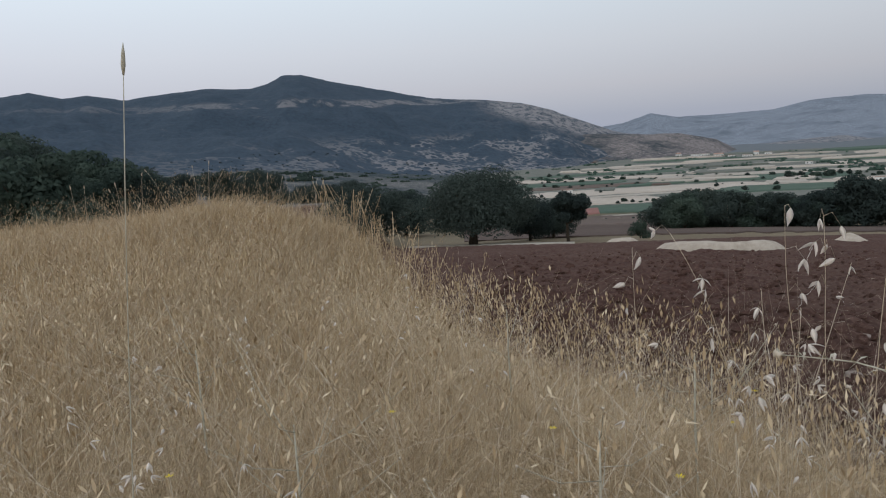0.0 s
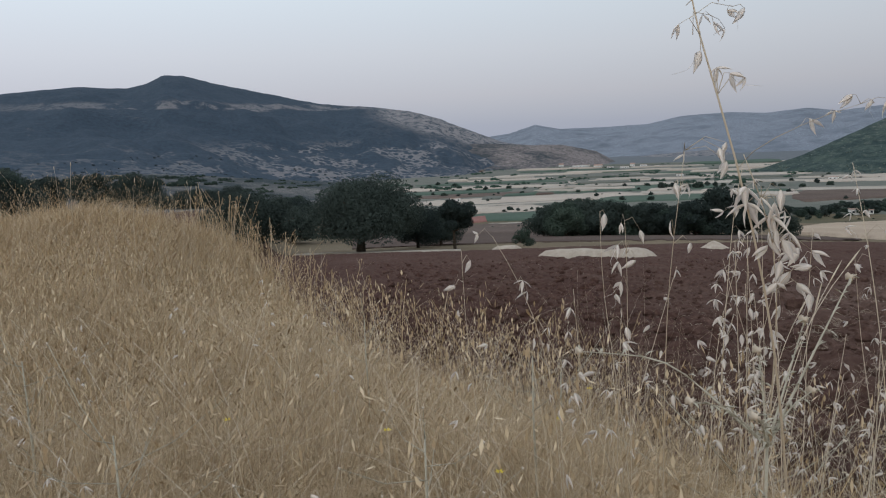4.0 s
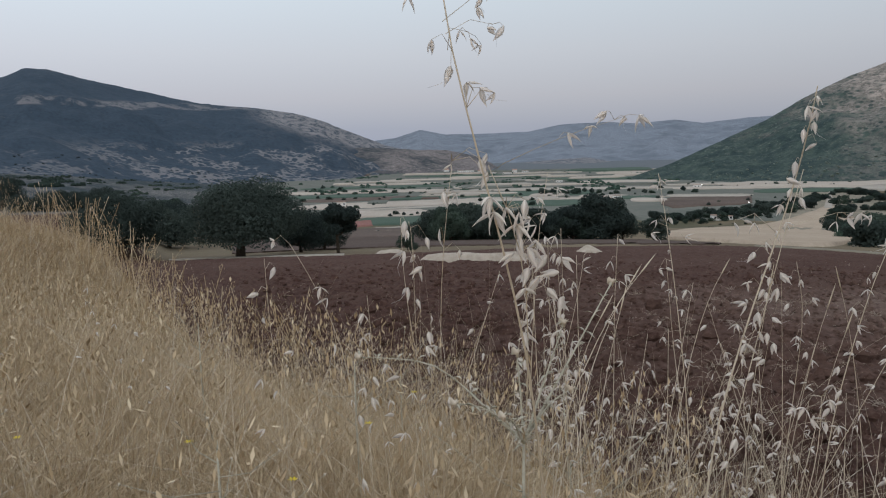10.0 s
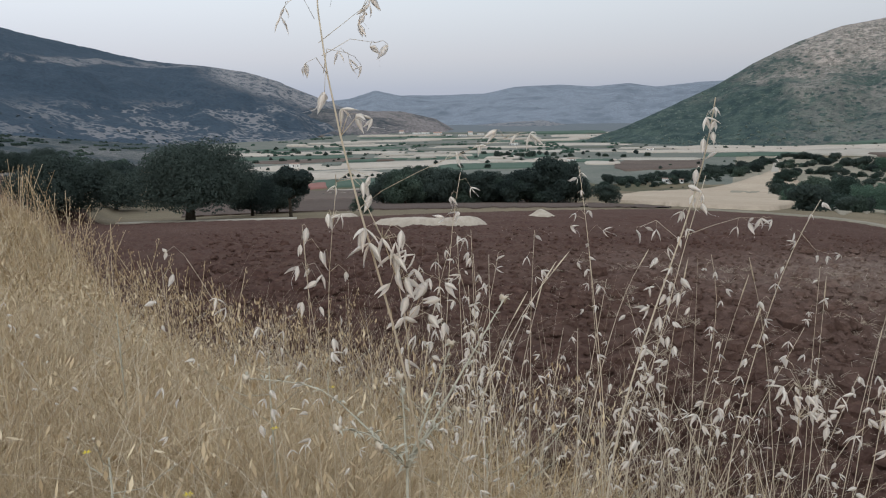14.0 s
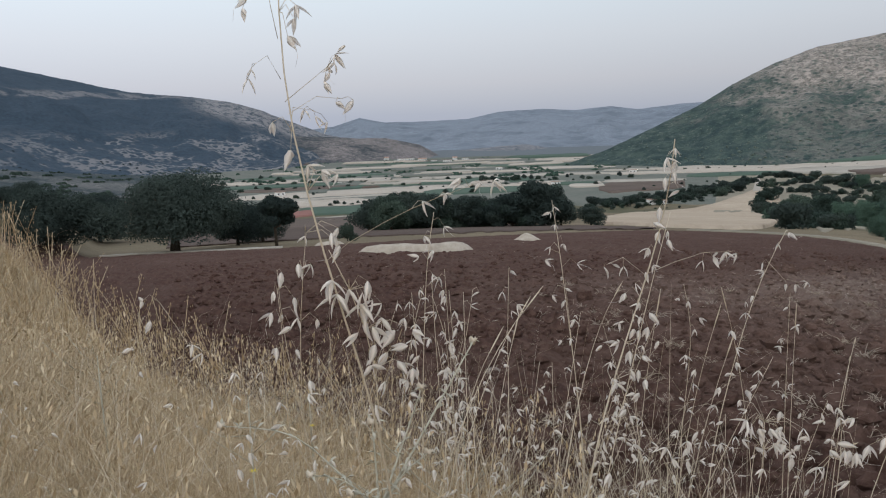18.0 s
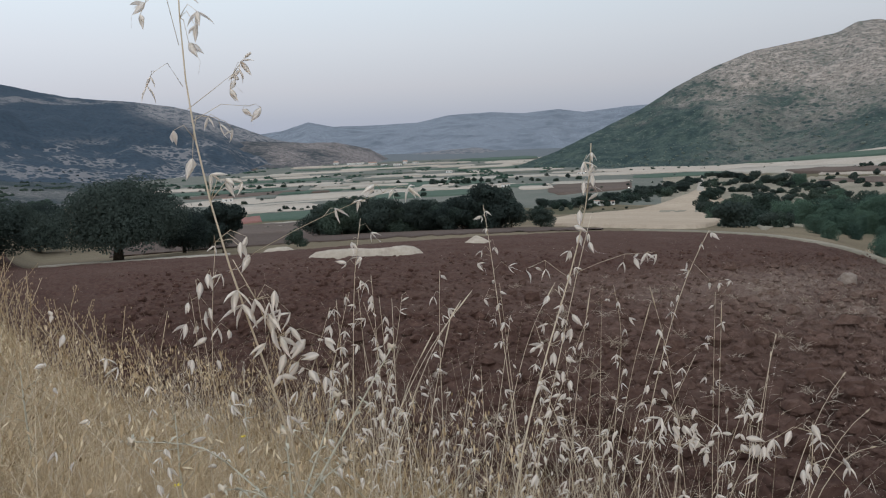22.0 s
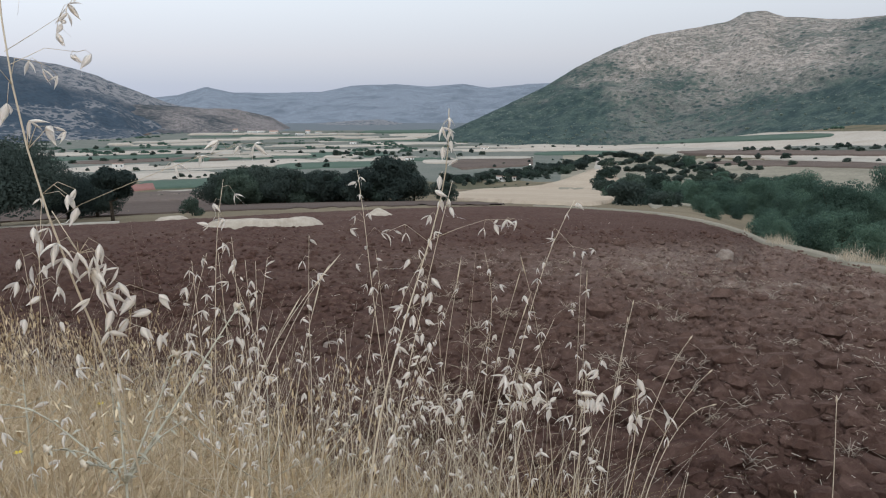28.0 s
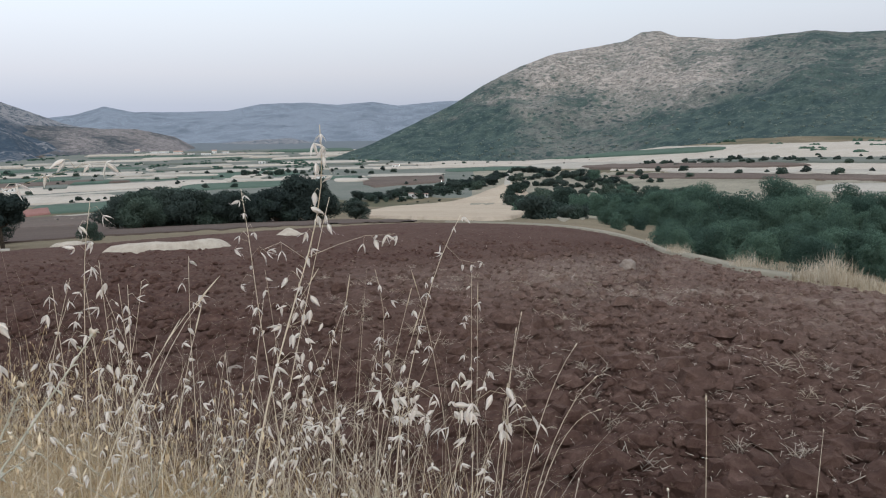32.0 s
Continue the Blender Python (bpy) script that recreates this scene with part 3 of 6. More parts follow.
def outline(name, mat, near, far, label, lift):
    """A field between two boundary lines, each given as azimuths and angles below the eye."""
    az = np.linspace(near[0][0], near[-1][0], 40)
    d0, d1 = np.interp(az, *zip(*near)), np.interp(az, *zip(*far))
    rows = []
    for s, drop in [(-0.02, 1)] + [(float(q), 0) for q in np.linspace(0, 1, 11)] + [(1.02, 1)]:
        wob = 0.05 * fbm(az * 3.1 + s * 2, az * 0 + near[0][0], octaves=3) * (np.abs(d0 - d1) > 0.15)
        rg = np.array([range_at(a, max(d, 0.4)) for a, d in zip(az, d0 + (d1 - d0) * s + wob)])
        x, y = polar(az, rg)
        ends = (az == az[0]) | (az == az[-1])
        rows.append(np.stack([x, y, height(x, y) + 0.06 + lift + 0.0008 * rg - (drop | ends) * (0.4 + lift + 0.003 * rg)], -1))
    return tagged(mesh_object(name, np.concatenate(rows), grid_faces(len(rows), len(az)), mat), label, "field", kind="structure")


LIFT = [0.0]
M_FOOT = hill_mat("scrubby_foothill", (0.20, 0.185, 0.17), (0.10, 0.102, 0.100), (0.050, 0.066, 0.070), 0.10, 0.27, None, None, 0.0, 0.9)
M_SLOPE = field_mat("pale_scrub_slope", (0.20, 0.18, 0.13), (0.40, 0.345, 0.265))
# M_HAZE: ground colour of the far plain, turned blue-grey to imitate haze.
M_HAZE = field_mat("haze_tinted_far_plain", (0.125, 0.142, 0.152), (0.175, 0.188, 0.195))
L_W, L_P, L_C, L_O, L_B = "pale cut wheat field in the valley", "pale dry bare field in the valley", "dark green irrigated crop field", "dull olive scrub and pasture strip", "brown fallow field in the valley"
# olive ground over the valley floor
patch("field", M_OLIVE, 1, 35, 4.6, 1.0, 5.2, 0.95, L_O, 0.02, True)
patch("field", M_OLIVE, 33, 47, 5.0, 2.2, 5.2, 2.0, L_O, 0.02, True)
patch("field", M_FOOT, -42, 3.5, 3.3, 0.5, 3.7, 0.8, "pale scrubby pasture at the foot of the ridge", 0.1, True)
patch("field", M_HAZE, 6, 37, 1.42, 0.75, 1.38, 0.75, "plain at the far end of the valley, tinted grey for haze", 0.05, True)
# near slope: brown strip behind the ploughed field and the pale track along it
patch("field", M_FALLOW, 1, 38, 7.2, 5.9, 6.9, 6.8, "reddish brown fallow strip behind the ploughed field", 0.1, True)
patch("field", M_BROWN, 6, 17, 6.25, 5.5, 6.3, 5.6, L_B)
patch("field", M_PALE, 11, 17, 5.75, 5.5, 5.75, 5.45, L_P)
# pale shrubby slope, and the wheat slope and track up to it
patch("field", M_SLOPE, 41.5, 78, 6.7, 3.0, 6.6, 3.9, "pale dry slope scattered with shrubs", 0.12, True)
outline("field", M_STUBBLE, [(32.4, 6.42), (34, 6.55), (39, 6.76), (43.6, 6.84), (45.2, 6.75), (46.6, 6.2)], [(32.4, 6.36), (34, 6.08), (35.6, 5.78), (38, 5.62), (40.2, 5.46), (41.6, 5.15), (42.6, 4.8), (43.8, 4.35), (44.5, 4.0), (45.2, 4.1), (46.6, 5.2)],
        "pale golden stubble slope beside the track", 0.25)
outline("field", M_PALE, [(44.3, 4.25), (44.55, 4.2), (44.8, 4.25)], [(44.3, 4.1), (44.5, 3.2), (44.6, 3.0), (44.8, 3.6)], "pale dirt track climbing the slope", 0.5)
outline("field", M_PALE, [(47.6, 6.1), (48.3, 6.2), (49.0, 6.1)], [(47.6, 6.0), (48.2, 5.75), (49.0, 6.0)], "bare pale rocky ground between shrubs", 0.4)
# red clay ground beside a green crop
patch("field", M_CROP, 10.2, 16.2, 5.35, 4.75, 5.3, 4.75, L_C)
patch("field", M_REDF, 9.8, 11.9, 5.42, 4.98, 5.36, 4.9, "red clay ground beside the green crop")
# broad pale bands
patch("field", M_WHEAT, 8, 16.5, 4.75, 4.2, 4.65, 4.15, L_W)
patch("field", M_WHEAT, 5, 24.5, 4.1, 3.65, 3.75, 3.35, L_W)
patch("field", M_PALE, 9, 20, 4.25, 4.12, 3.95, 3.85, L_P)
patch("field", M_CROP, 19, 31, 4.2, 3.75, 4.0, 3.5, L_C)
patch("field", M_WHEAT, 23, 34, 3.65, 3.5, 3.55, 3.3, L_W)
patch("field", M_CROP, 16, 29, 3.35, 3.0, 3.3, 2.85, L_C)
patch("field", M_BROWN, 6, 16, 3.5, 3.25, 3.4, 3.15, L_B)
patch("field", M_CROP, 3, 14, 3.2, 2.98, 3.15, 2.9, L_C)
patch("field", M_WHEAT, 4, 18, 2.88, 2.62, 2.85, 2.66, L_W)
patch("field", M_PALE, 18.5, 36, 2.92, 2.72, 2.84, 2.68, L_P)
patch("field", M_WHEAT, 19, 29, 2.58, 2.42, 2.5, 2.36, L_W)
patch("field", M_CROP, 6, 18, 2.52, 2.38, 2.5, 2.34, L_C)
patch("field", M_WHEAT, 10, 17, 2.3, 2.18, 2.26, 2.14, L_W)
patch("field", M_PALE, 17, 26, 2.24, 2.12, 2.15, 2.05, L_P)
patch("field", M_WHEAT, 27, 35, 2.42, 2.22, 2.36, 2.2, L_W)
patch("field", M_CROP, 24, 33, 2.12, 1.98, 2.1, 1.96, L_C)
patch("field", M_WHEAT, 12, 20, 2.02, 1.9, 1.95, 1.84, L_W)
patch("field", M_PALE, 20, 30, 1.88, 1.76, 1.84, 1.74, L_P)
patch("field", M_WHEAT, 28.5, 33, 1.8, 1.58, 1.78, 1.6, L_W)
patch("field", M_PALE, 22, 28, 1.62, 1.54, 1.6, 1.5, L_P)
patch("field", M_CROP, 14, 22, 1.74, 1.66, 1.72, 1.62, L_C)
patch("field", M_OLIVE, 16, 30, 1.45, 1.32, 1.42, 1.3, L_O)
patch("field", M_WHEAT, 30, 34, 1.5, 1.4, 1.5, 1.4, L_W)
# between the oak row and the right hill
patch("field", M_BROWN, 33.2, 40, 4.3, 3.55, 4.0, 3.3, L_B)
patch("field", M_PALE, 33.5, 40, 3.5, 3.3, 3.45, 3.25, L_P)
patch("field", M_WHEAT, 34, 44, 2.95, 2.75, 2.8, 2.6, L_W)
patch("field", M_CROP, 39.5, 46.5, 3.2, 2.95, 3.05, 2.8, L_C)
patch("field", M_PALE, 33.5, 38.5, 2.66, 2.5, 2.6, 2.44, L_P)
# right-hand slope below the rocky hill
patch("field", M_WHEAT, 37, 58, 2.7, 2.45, 2.9, 1.55, L_W, 0.02)
patch("field", M_WHEAT, 52, 76, 3.1, 1.5, 3.2, 0.9, L_W, 0.02, True)
patch("field", M_CROP, 47.0, 60.5, 2.40, 2.14, 1.75, 1.40, L_C, 0.04, False, 1.2)
patch("field", M_PALE, 46, 58, 2.95, 2.6, 3.0, 2.5, L_P)
patch("field", M_BROWN, 50, 66, 3.1, 2.75, 2.85, 2.55, L_B, 0.14, False, 0.9)
patch("field", M_OLIVE, 57, 75, 2.6, 2.35, 2.5, 2.1, L_O, 0.14, False, 0.9)
patch("field", M_BROWN, 52, 76, 3.75, 3.35, 3.6, 3.25, L_B)
patch("field", M_PALE, 56, 76, 3.3, 3.05, 3.2, 2.9, L_P)
patch("field", M_PALE, 66, 78, 4.6, 3.9, 4.5, 3.7, L_P)
# narrow strips and hedged plots between the broad bands
prng = np.random.default_rng(5)
for i in range(44):
    a0 = float(prng.uniform(3, 33))
    d0 = float(1.5 + 2.6 * prng.random() ** 1.3)
    w, h = float(prng.uniform(1.6, 6.5)), float(0.045 * d0 * prng.uniform(0.7, 1.6))
    k = int(prng.choice(5, p=[0.26, 0.28, 0.18, 0.16, 0.12]))
    patch("field", (M_WHEAT, M_PALE, M_CROP, M_OLIVE, M_BROWN)[k], a0, a0 + w, d0, d0 - h, d0 - 0.03 * w * float(prng.uniform(-0.6, 1)), d0 - h - 0.03 * w * float(prng.uniform(-0.6, 1)), (L_W, L_P, L_C, L_O, L_B)[k], 0.15)
# ---- trees ----
def part(name, me, parent, label=""):
    ob = new(name, me)
    ob.parent = parent
    return tagged(ob, label)


def quads_mesh(name, centres, u, v, mat):
    """One mesh of small four-sided leaf clumps, bent a little along their middle."""
    n = len(centres)
    c = np.asarray(centres)
    nrm = np.cross(u, v)
    nrm /= np.maximum(np.linalg.norm(nrm, axis=1), 1e-9)[:, None]
    ln = np.linalg.norm(u, axis=1)[:, None]
    co = np.stack([c - u, c - 0.2 * u - v + 0.25 * ln * nrm, c + u, c - 0.1 * u + v + 0.2 * ln * nrm], 1).reshape(-1, 3)
    me = bpy.data.meshes.new(name)
    me.vertices.add(n * 4)
    me.vertices.foreach_set("co", co.astype(np.float32).ravel())
    me.loops.add(n * 4)
    me.loops.foreach_set("vertex_index", np.arange(n * 4, dtype=np.int32))
    me.polygons.add(n)
    me.polygons.foreach_set("loop_start", np.arange(0, n * 4, 4, dtype=np.int32))
    me.update(calc_edges=True)
    me.materials.append(mat)
    return me


def rand_dirs(rng, n):
    d = rng.normal(size=(n, 3))
    return d / np.linalg.norm(d, axis=1)[:, None]


def crown_mesh(rng, w, h, z0, n, size, lobes, mat, flat=0.75):
    """Crown of overlapping lobes made of many small leaf clumps; w: width, h: height, z0: underside."""
    cs, rs = [], []
    for i in range(lobes):
        a = rng.uniform(0, 2 * math.pi)
        q = math.sqrt(rng.uniform(0.0, 1.0)) * 0.40 * w
        zz = rng.uniform(0.12, 0.88) * h
        q *= 1.0 - 0.55 * max(0.0, zz / h - 0.45)
        cs.append((q * math.cos(a), q * math.sin(a), z0 + zz))
        rs.append(rng.uniform(0.19, 0.30) * w * (1.05 - 0.35 * zz / h))
    cs.append((0, 0, z0 + 0.5 * h))
    rs.append(0.36 * w)
    cs, rs = np.array(cs), np.array(rs)
    pick = rng.choice(len(rs), n, p=rs ** 2 / np.sum(rs ** 2))
    d = rand_dirs(rng, n)
    rad = rs[pick] * (1 - 0.42 * rng.random(n) ** 1.7) * (1 + 0.07 * rng.normal(size=n) * (rng.random(n) < 0.25))
    pts = cs[pick] + d * rad[:, None] * np.array([1, 1, flat])
    keep = pts[:, 2] > z0 - 0.04 * h + 0.10 * h * np.abs(fbm(pts[:, 0] * 1.3, pts[:, 1] * 1.3, octaves=2))
    pts, d = pts[keep], d[keep]
    n = len(pts)
    u = np.cross(d, rand_dirs(rng, n)) + 0.35 * rand_dirs(rng, n)
    u *= (size * rng.uniform(0.6, 1.5, n) / np.linalg.norm(u, axis=1))[:, None]
    v = np.cross(u, d + 0.6 * rand_dirs(rng, n))
    v *= (size * rng.uniform(0.4, 0.9, n) / np.maximum(np.linalg.norm(v, axis=1), 1e-6))[:, None]
    return quads_mesh("crown", pts, u, v, mat), cs, rs


def tube(bm, pts, radii, sides=6):
    rings = []
    for i, (p, rad) in enumerate(zip(pts, radii)):
        p, rad = Vector(p), float(rad)
        t = (Vector(pts[min(i + 1, len(pts) - 1)]) - Vector(pts[max(i - 1, 0)]))
        t = t.normalized() if t.length > 1e-9 else Vector((0, 0, 1))
        a = t.orthogonal().normalized()
        b = t.cross(a)
        rings.append([bm.verts.new(p + rad * (math.cos(2 * math.pi * k / sides) * a + math.sin(2 * math.pi * k / sides) * b)) for k in range(sides)])
    for q, s in zip(rings, rings[1:]):
        for k in range(sides):
            try:
                bm.faces.new((q[k], q[(k + 1) % sides], s[(k + 1) % sides], s[k]))
            except ValueError:
                pass
    for ring in (rings[0][::-1], rings[-1]):
        bm.faces.new(ring)


def bm_mesh(name, bm, mat, smooth_faces=True):
    me = bpy.data.meshes.new(name)
    for f in bm.faces:
        f.smooth = smooth_faces
    bm.to_mesh(me)
    bm.free()
    me.materials.append(mat)
    return me


def tree(name, rng, w, h, trunk_h, n, size, lobes, mat, label, category="tree", trunk_r=0.16):
    """A tree: tapered leaning trunk with limbs into the crown's lobes, and the crown."""
    root = new(name)
    crown, cs, rs = crown_mesh(rng, w, h - trunk_h, trunk_h, n, size, lobes, mat)
    bm = bmesh.new()
    lean = rng.normal(size=2) * 0.06 * h
    top = trunk_h + 0.25 * (h - trunk_h)
    tube(bm, [(0, 0, -0.3), (0.2 * lean[0], 0.2 * lean[1], 0.35 * top), (0.6 * lean[0], 0.6 * lean[1], 0.7 * top), (lean[0], lean[1], top)],
         [trunk_r * 1.35, trunk_r, trunk_r * 0.85, trunk_r * 0.6], 8)
    for c, rad in list(zip(cs, rs))[:7]:
        s = Vector((0.5 * lean[0], 0.5 * lean[1], 0.6 * top))
        e = Vector(c)
        mid = s.lerp(e, 0.5) + Vector((0, 0, -0.05 * h))
        tube(bm, [s, mid, e], [trunk_r * 0.55, trunk_r * 0.38, trunk_r * 0.14], 5)
    part("trunk", bm_mesh("trunk", bm, M_BARK), root)
    part("crown", crown, root)
    return tagged(root, label, category)


def ground_at(az, r):
    x, y = polar(az, r)
    return float(x), float(y), float(height(x, y))


def plant(ob, az, r, turn=0.0, scale=1.0, sink=0.0, tall=1.0, group="", first=False):
    x, y, z = ground_at(az, r)
    m = Matrix.Translation((x, y, z - sink)) @ Matrix.Rotation(turn, 4, 'Z')
    o = ob if first else copy_thing(ob, m)
    o.matrix_basis = m
    o.scale = (scale, scale, scale * tall)
    if group:
        tagged(o, group=group)
    return o


trng = np.random.default_rng(11)
OAK = "dark green evergreen oak with a broad dense crown"
plant(tree("oak_tree", trng, 8.3, 4.3, 1.05, 46000, 0.075, 34, M_LEAF, "broad dark evergreen oak with a short trunk at the field edge", trunk_r=0.26), 1.85, 48, first=True)
plant(tree("oak_tree", trng, 2.5, 3.4, 1.35, 6000, 0.08, 10, M_LEAF, "small evergreen oak with a slender bare trunk at the field edge", trunk_r=0.09), 9.15, 47, first=True)
oak_a = plant(tree("oak_tree", trng, 5.6, 4.1, 0.15, 22000, 0.072, 20, M_LEAF, OAK), -6.5, 52, scale=1.1, tall=0.86, first=True)
oak_b = plant(tree("oak_tree", trng, 6.0, 5.2, 0.35, 7000, 0.15, 16, M_LEAF, OAK), 29.3, 98, scale=1.18, first=True)
oak_c = plant(tree("oak_tree", trng, 5.4, 4.2, 0.1, 6000, 0.15, 14, M_LEAF2, "grey-green evergreen oak with a rounded crown"), 17.6, 100, scale=1.1, first=True)
oak_d = plant(tree("oak_tree", trng, 5.4, 4.2, 0.1, 15000, 0.075, 26, M_LEAF3, "green evergreen oak with a rounded dense crown"), 61, 66, scale=1.0, first=True)
oak_e = plant(tree("oak_tree", trng, 4.6, 4.3, 0.2, 13000, 0.075, 15, M_LEAF3, "green evergreen oak with a rounded dense crown"), 66, 70, scale=1.0, first=True)
bush_a = plant(tree("shrub", trng, 2.6, 2.0, 0.03, 1500, 0.10, 8, M_LEAF2, "dense grey-green shrub on dry ground", "shrub", 0.05), 14.45, 50, scale=0.5, tall=1.45, first=True)
bush_b = plant(tree("shrub", trng, 3.4, 2.2, 0.03, 1700, 0.13, 9, M_LEAF, "dense dark green shrub on dry ground", "shrub", 0.06), 26.0, 96, scale=1.0, first=True)
tiny_a = plant(tree("tree", trng, 5.0, 4.4, 0.4, 420, 0.42, 7, M_LEAF, "small dark tree standing in the valley fields", "tree", 0.15), 20, 700, first=True)
tiny_b = plant(tree("tree", trng, 7.0, 4.2, 0.2, 480, 0.5, 8, M_LEAF2, "rounded grey-green tree in the valley fields", "tree", 0.15), 24, 640, first=True)

# oak row behind the field, the wood on the right, the wood on the left
G1, G2, G3, G4 = "oaks behind the ploughed field", "oak wood beside the field", "oaks beyond the grass bank", "trees in the valley"
for i in range(16):
    az = 16.2 + 0.77 * i + trng.uniform(-0.2, 0.2)
    tl = float(np.interp(az, [15, 17.5, 20, 25, 27, 29, 32.5], [0.85, 0.98, 0.95, 0.86, 0.88, 0.95, 0.8]))
    plant((oak_b, oak_b, oak_c)[i % 3], az, trng.uniform(96, 106), trng.uniform(0, 6), trng.uniform(0.85, 1.05), 0.1, tl, G1)
plant(oak_b, 33.0, 108, 1.0, 0.7, 0.1, 0.8, G1)
for az, r, top in ((29.5, 99, -3.3), (28.3, 102, -3.9), (30.8, 100, -4.0), (17.6, 100, -4.2)):
    z = ground_at(az, r)[2]
    plant(oak_b, az, r, az, (EYE + r * math.tan(radians(top)) - z) / 5.3, 0.1, 1.0, G1)
for az, r, s in ((6.3, 55, 0.74), (8.1, 60, 0.70)):
    plant(oak_a, az, r, trng.uniform(0, 6), s, group=G3)
for i in range(20):
    az = trng.uniform(-36, -21.5)
    r = trng.uniform(34, 60)
    s = np.interp(az, [-36, -30, -26, -22], [1.45, 1.25, 1.02, 0.78]) * r / 48
    plant((oak_a, oak_c)[i % 2], az, r, trng.uniform(0, 6), s, 0.1, 1.0, G3)
for az, r, top in ((-19.8, 95, -0.7), (-16.8, 91, -0.6), (-14.0, 90, -0.6), (-12.3, 76, -2.1), (-11.0, 74, -1.95), (-9.8, 72, -1.9), (-8.6, 74, -2.0), (-7.6, 70, -1.8), (-5.8, 104, -3.0), (-4.4, 110, -2.9),
                   (-3.2, 120, -3.0), (-21.8, 104, -0.4), (-6.4, 84, -3.4)):
    x, y, z = ground_at(az, r)
    hh = EYE + r * math.tan(radians(top)) - z
    plant((oak_a, oak_b)[int(r) % 2], az, r, trng.uniform(0, 6), hh / (4.0, 4.9)[int(r) % 2], 0.1, 1.0, G3)

# the wood right of the field: tall near crowns in the gully, looser shrubs on the pale slope behind
for i in range(74):
    az = 52.0 + 26 * ((i * 0.618) % 1.0)
    r = 52 + 78 * trng.random()
    top = -5.9 + 2.0 * (r - 52) / 78 + np.interp(az, [52, 56, 60, 66, 70, 78], [-1.0, -0.4, 0.0, 0.3, 0.0, 0.0]) + trng.uniform(-0.7, 0.35)
    x, y, z = ground_at(az, r)
    hh = EYE + r * math.tan(radians(top)) - z
    plant((oak_d, oak_e)[i % 2], az, r, trng.uniform(0, 6), max(hh, 1.6) / 5.0, 0.2, trng.uniform(1.1, 1.35), G2)
for i in range(80):
    az = trng.uniform(44.6, 58)
    dep = np.interp(az, [44, 47, 50, 56], [6.3, 6.4, 6.6, 6.9]) - abs(trng.normal()) * 1.3
    r = range_at(az, min(max(dep, 3.6), 6.7))
    plant((oak_c, bush_b, oak_d, bush_a)[i % 4], az, r, trng.uniform(0, 6), trng.uniform(0.6, 1.25) * (r / 110) ** 0.5, 0.1, trng.uniform(0.75, 1.0), G2)

for i in range(10):
    az = 44.9 + 0.5 * i
    plant((oak_c, bush_b, oak_d)[i % 3], az, range_at(az, 5.3 + 0.9 * ((i * 0.618) % 1.0)), trng.uniform(0, 6), trng.uniform(0.55, 0.85), 0.1, 0.85, G2)

for i in range(18):
    az = 57.0 + 1.2 * i + trng.uniform(-0.4, 0.4)
    r = trng.uniform(31, 46)
    x, y, z = ground_at(az, r)
    hh = EYE + r * math.tan(radians(trng.uniform(-7.2, -6.2))) - z
    plant((oak_d, oak_e)[i % 2], az, r, trng.uniform(0, 6), max(hh, 0.8) / 4.2, 0.15, 1.0, G2)
# ---- trees, hedges and houses in the valley ----
def belt(a0, d0, a1, d1, n, size, kinds, jit=0.06):
    for i in range(n):
        t = (i + trng.uniform(0.1, 0.9)) / n
        az, dep = a0 + (a1 - a0) * t, d0 + (d1 - d0) * t + trng.normal() * jit
        ob = kinds[i % len(kinds)]
        plant(ob, az, range_at(az, dep), trng.uniform(0, 6), size * trng.uniform(0.7, 1.35), 0.2, trng.uniform(0.8, 1.1), G4)


TK, SK = (tiny_a, tiny_b), (bush_a, bush_b)
belt(33.5, 5.35, 40.5, 4.5, 16, 1.0, TK, 0.12)      # shrubs along the wheat slope
belt(36.0, 5.85, 43.6, 4.25, 15, 0.55, (bush_b, bush_a), 0.1)
belt(38.5, 5.0, 43.8, 3.9, 20, 0.9, TK, 0.25)
belt(40.5, 4.4, 45.0, 3.3, 18, 0.9, TK, 0.2)
belt(44.3, 3.7, 50.0, 3.5, 16, 1.0, TK, 0.2)
belt(50.0, 3.7, 56.0, 3.9, 12, 1.0, TK, 0.2)
belt(11.0, 5.85, 15.5, 5.75, 9, 0.42, (bush_b, bush_a), 0.08)
belt(12.8, 4.6, 16.5, 4.55, 7, 0.75, TK, 0.05)
belt(24.5, 3.2, 28.0, 3.1, 9, 1.3, TK, 0.08)
belt(28.0, 3.15, 36.0, 3.0, 12, 1.0, TK, 0.12)
belt(6.0, 2.9, 24.0, 2.95, 14, 0.9, TK, 0.05)
belt(8.0, 3.45, 30.0, 3.35, 12, 0.75, TK, 0.12)
belt(33.0, 2.45, 45.0, 2.6, 14, 0.8, TK, 0.08)
belt(54.0, 2.75, 66.0, 2.35, 22, 1.05, TK, 0.08)
belt(58.0, 2.55, 75.0, 2.25, 22, 1.05, TK, 0.08)
belt(52.0, 3.3, 75.0, 3.1, 14, 1.0, TK, 0.12)
belt(44.0, 2.45, 52.0, 2.2, 8, 0.6, TK, 0.1)
belt(36.0, 3.9, 42.0, 3.6, 5, 0.6, TK, 0.2)
belt(0.0, 2.5, 10.0, 2.6, 16, 1.2, TK, 0.15)
belt(-4.0, 3.6, 9.0, 3.2, 12, 1.0, TK, 0.2)

for i in range(24):
    az = float(trng.uniform(2, 34))
    plant(TK[i % 2], az, range_at(az, float(2.6 + 1.5 * trng.random())), trng.uniform(0, 6), trng.uniform(0.5, 1.1), 0.2, 1.0, G4)
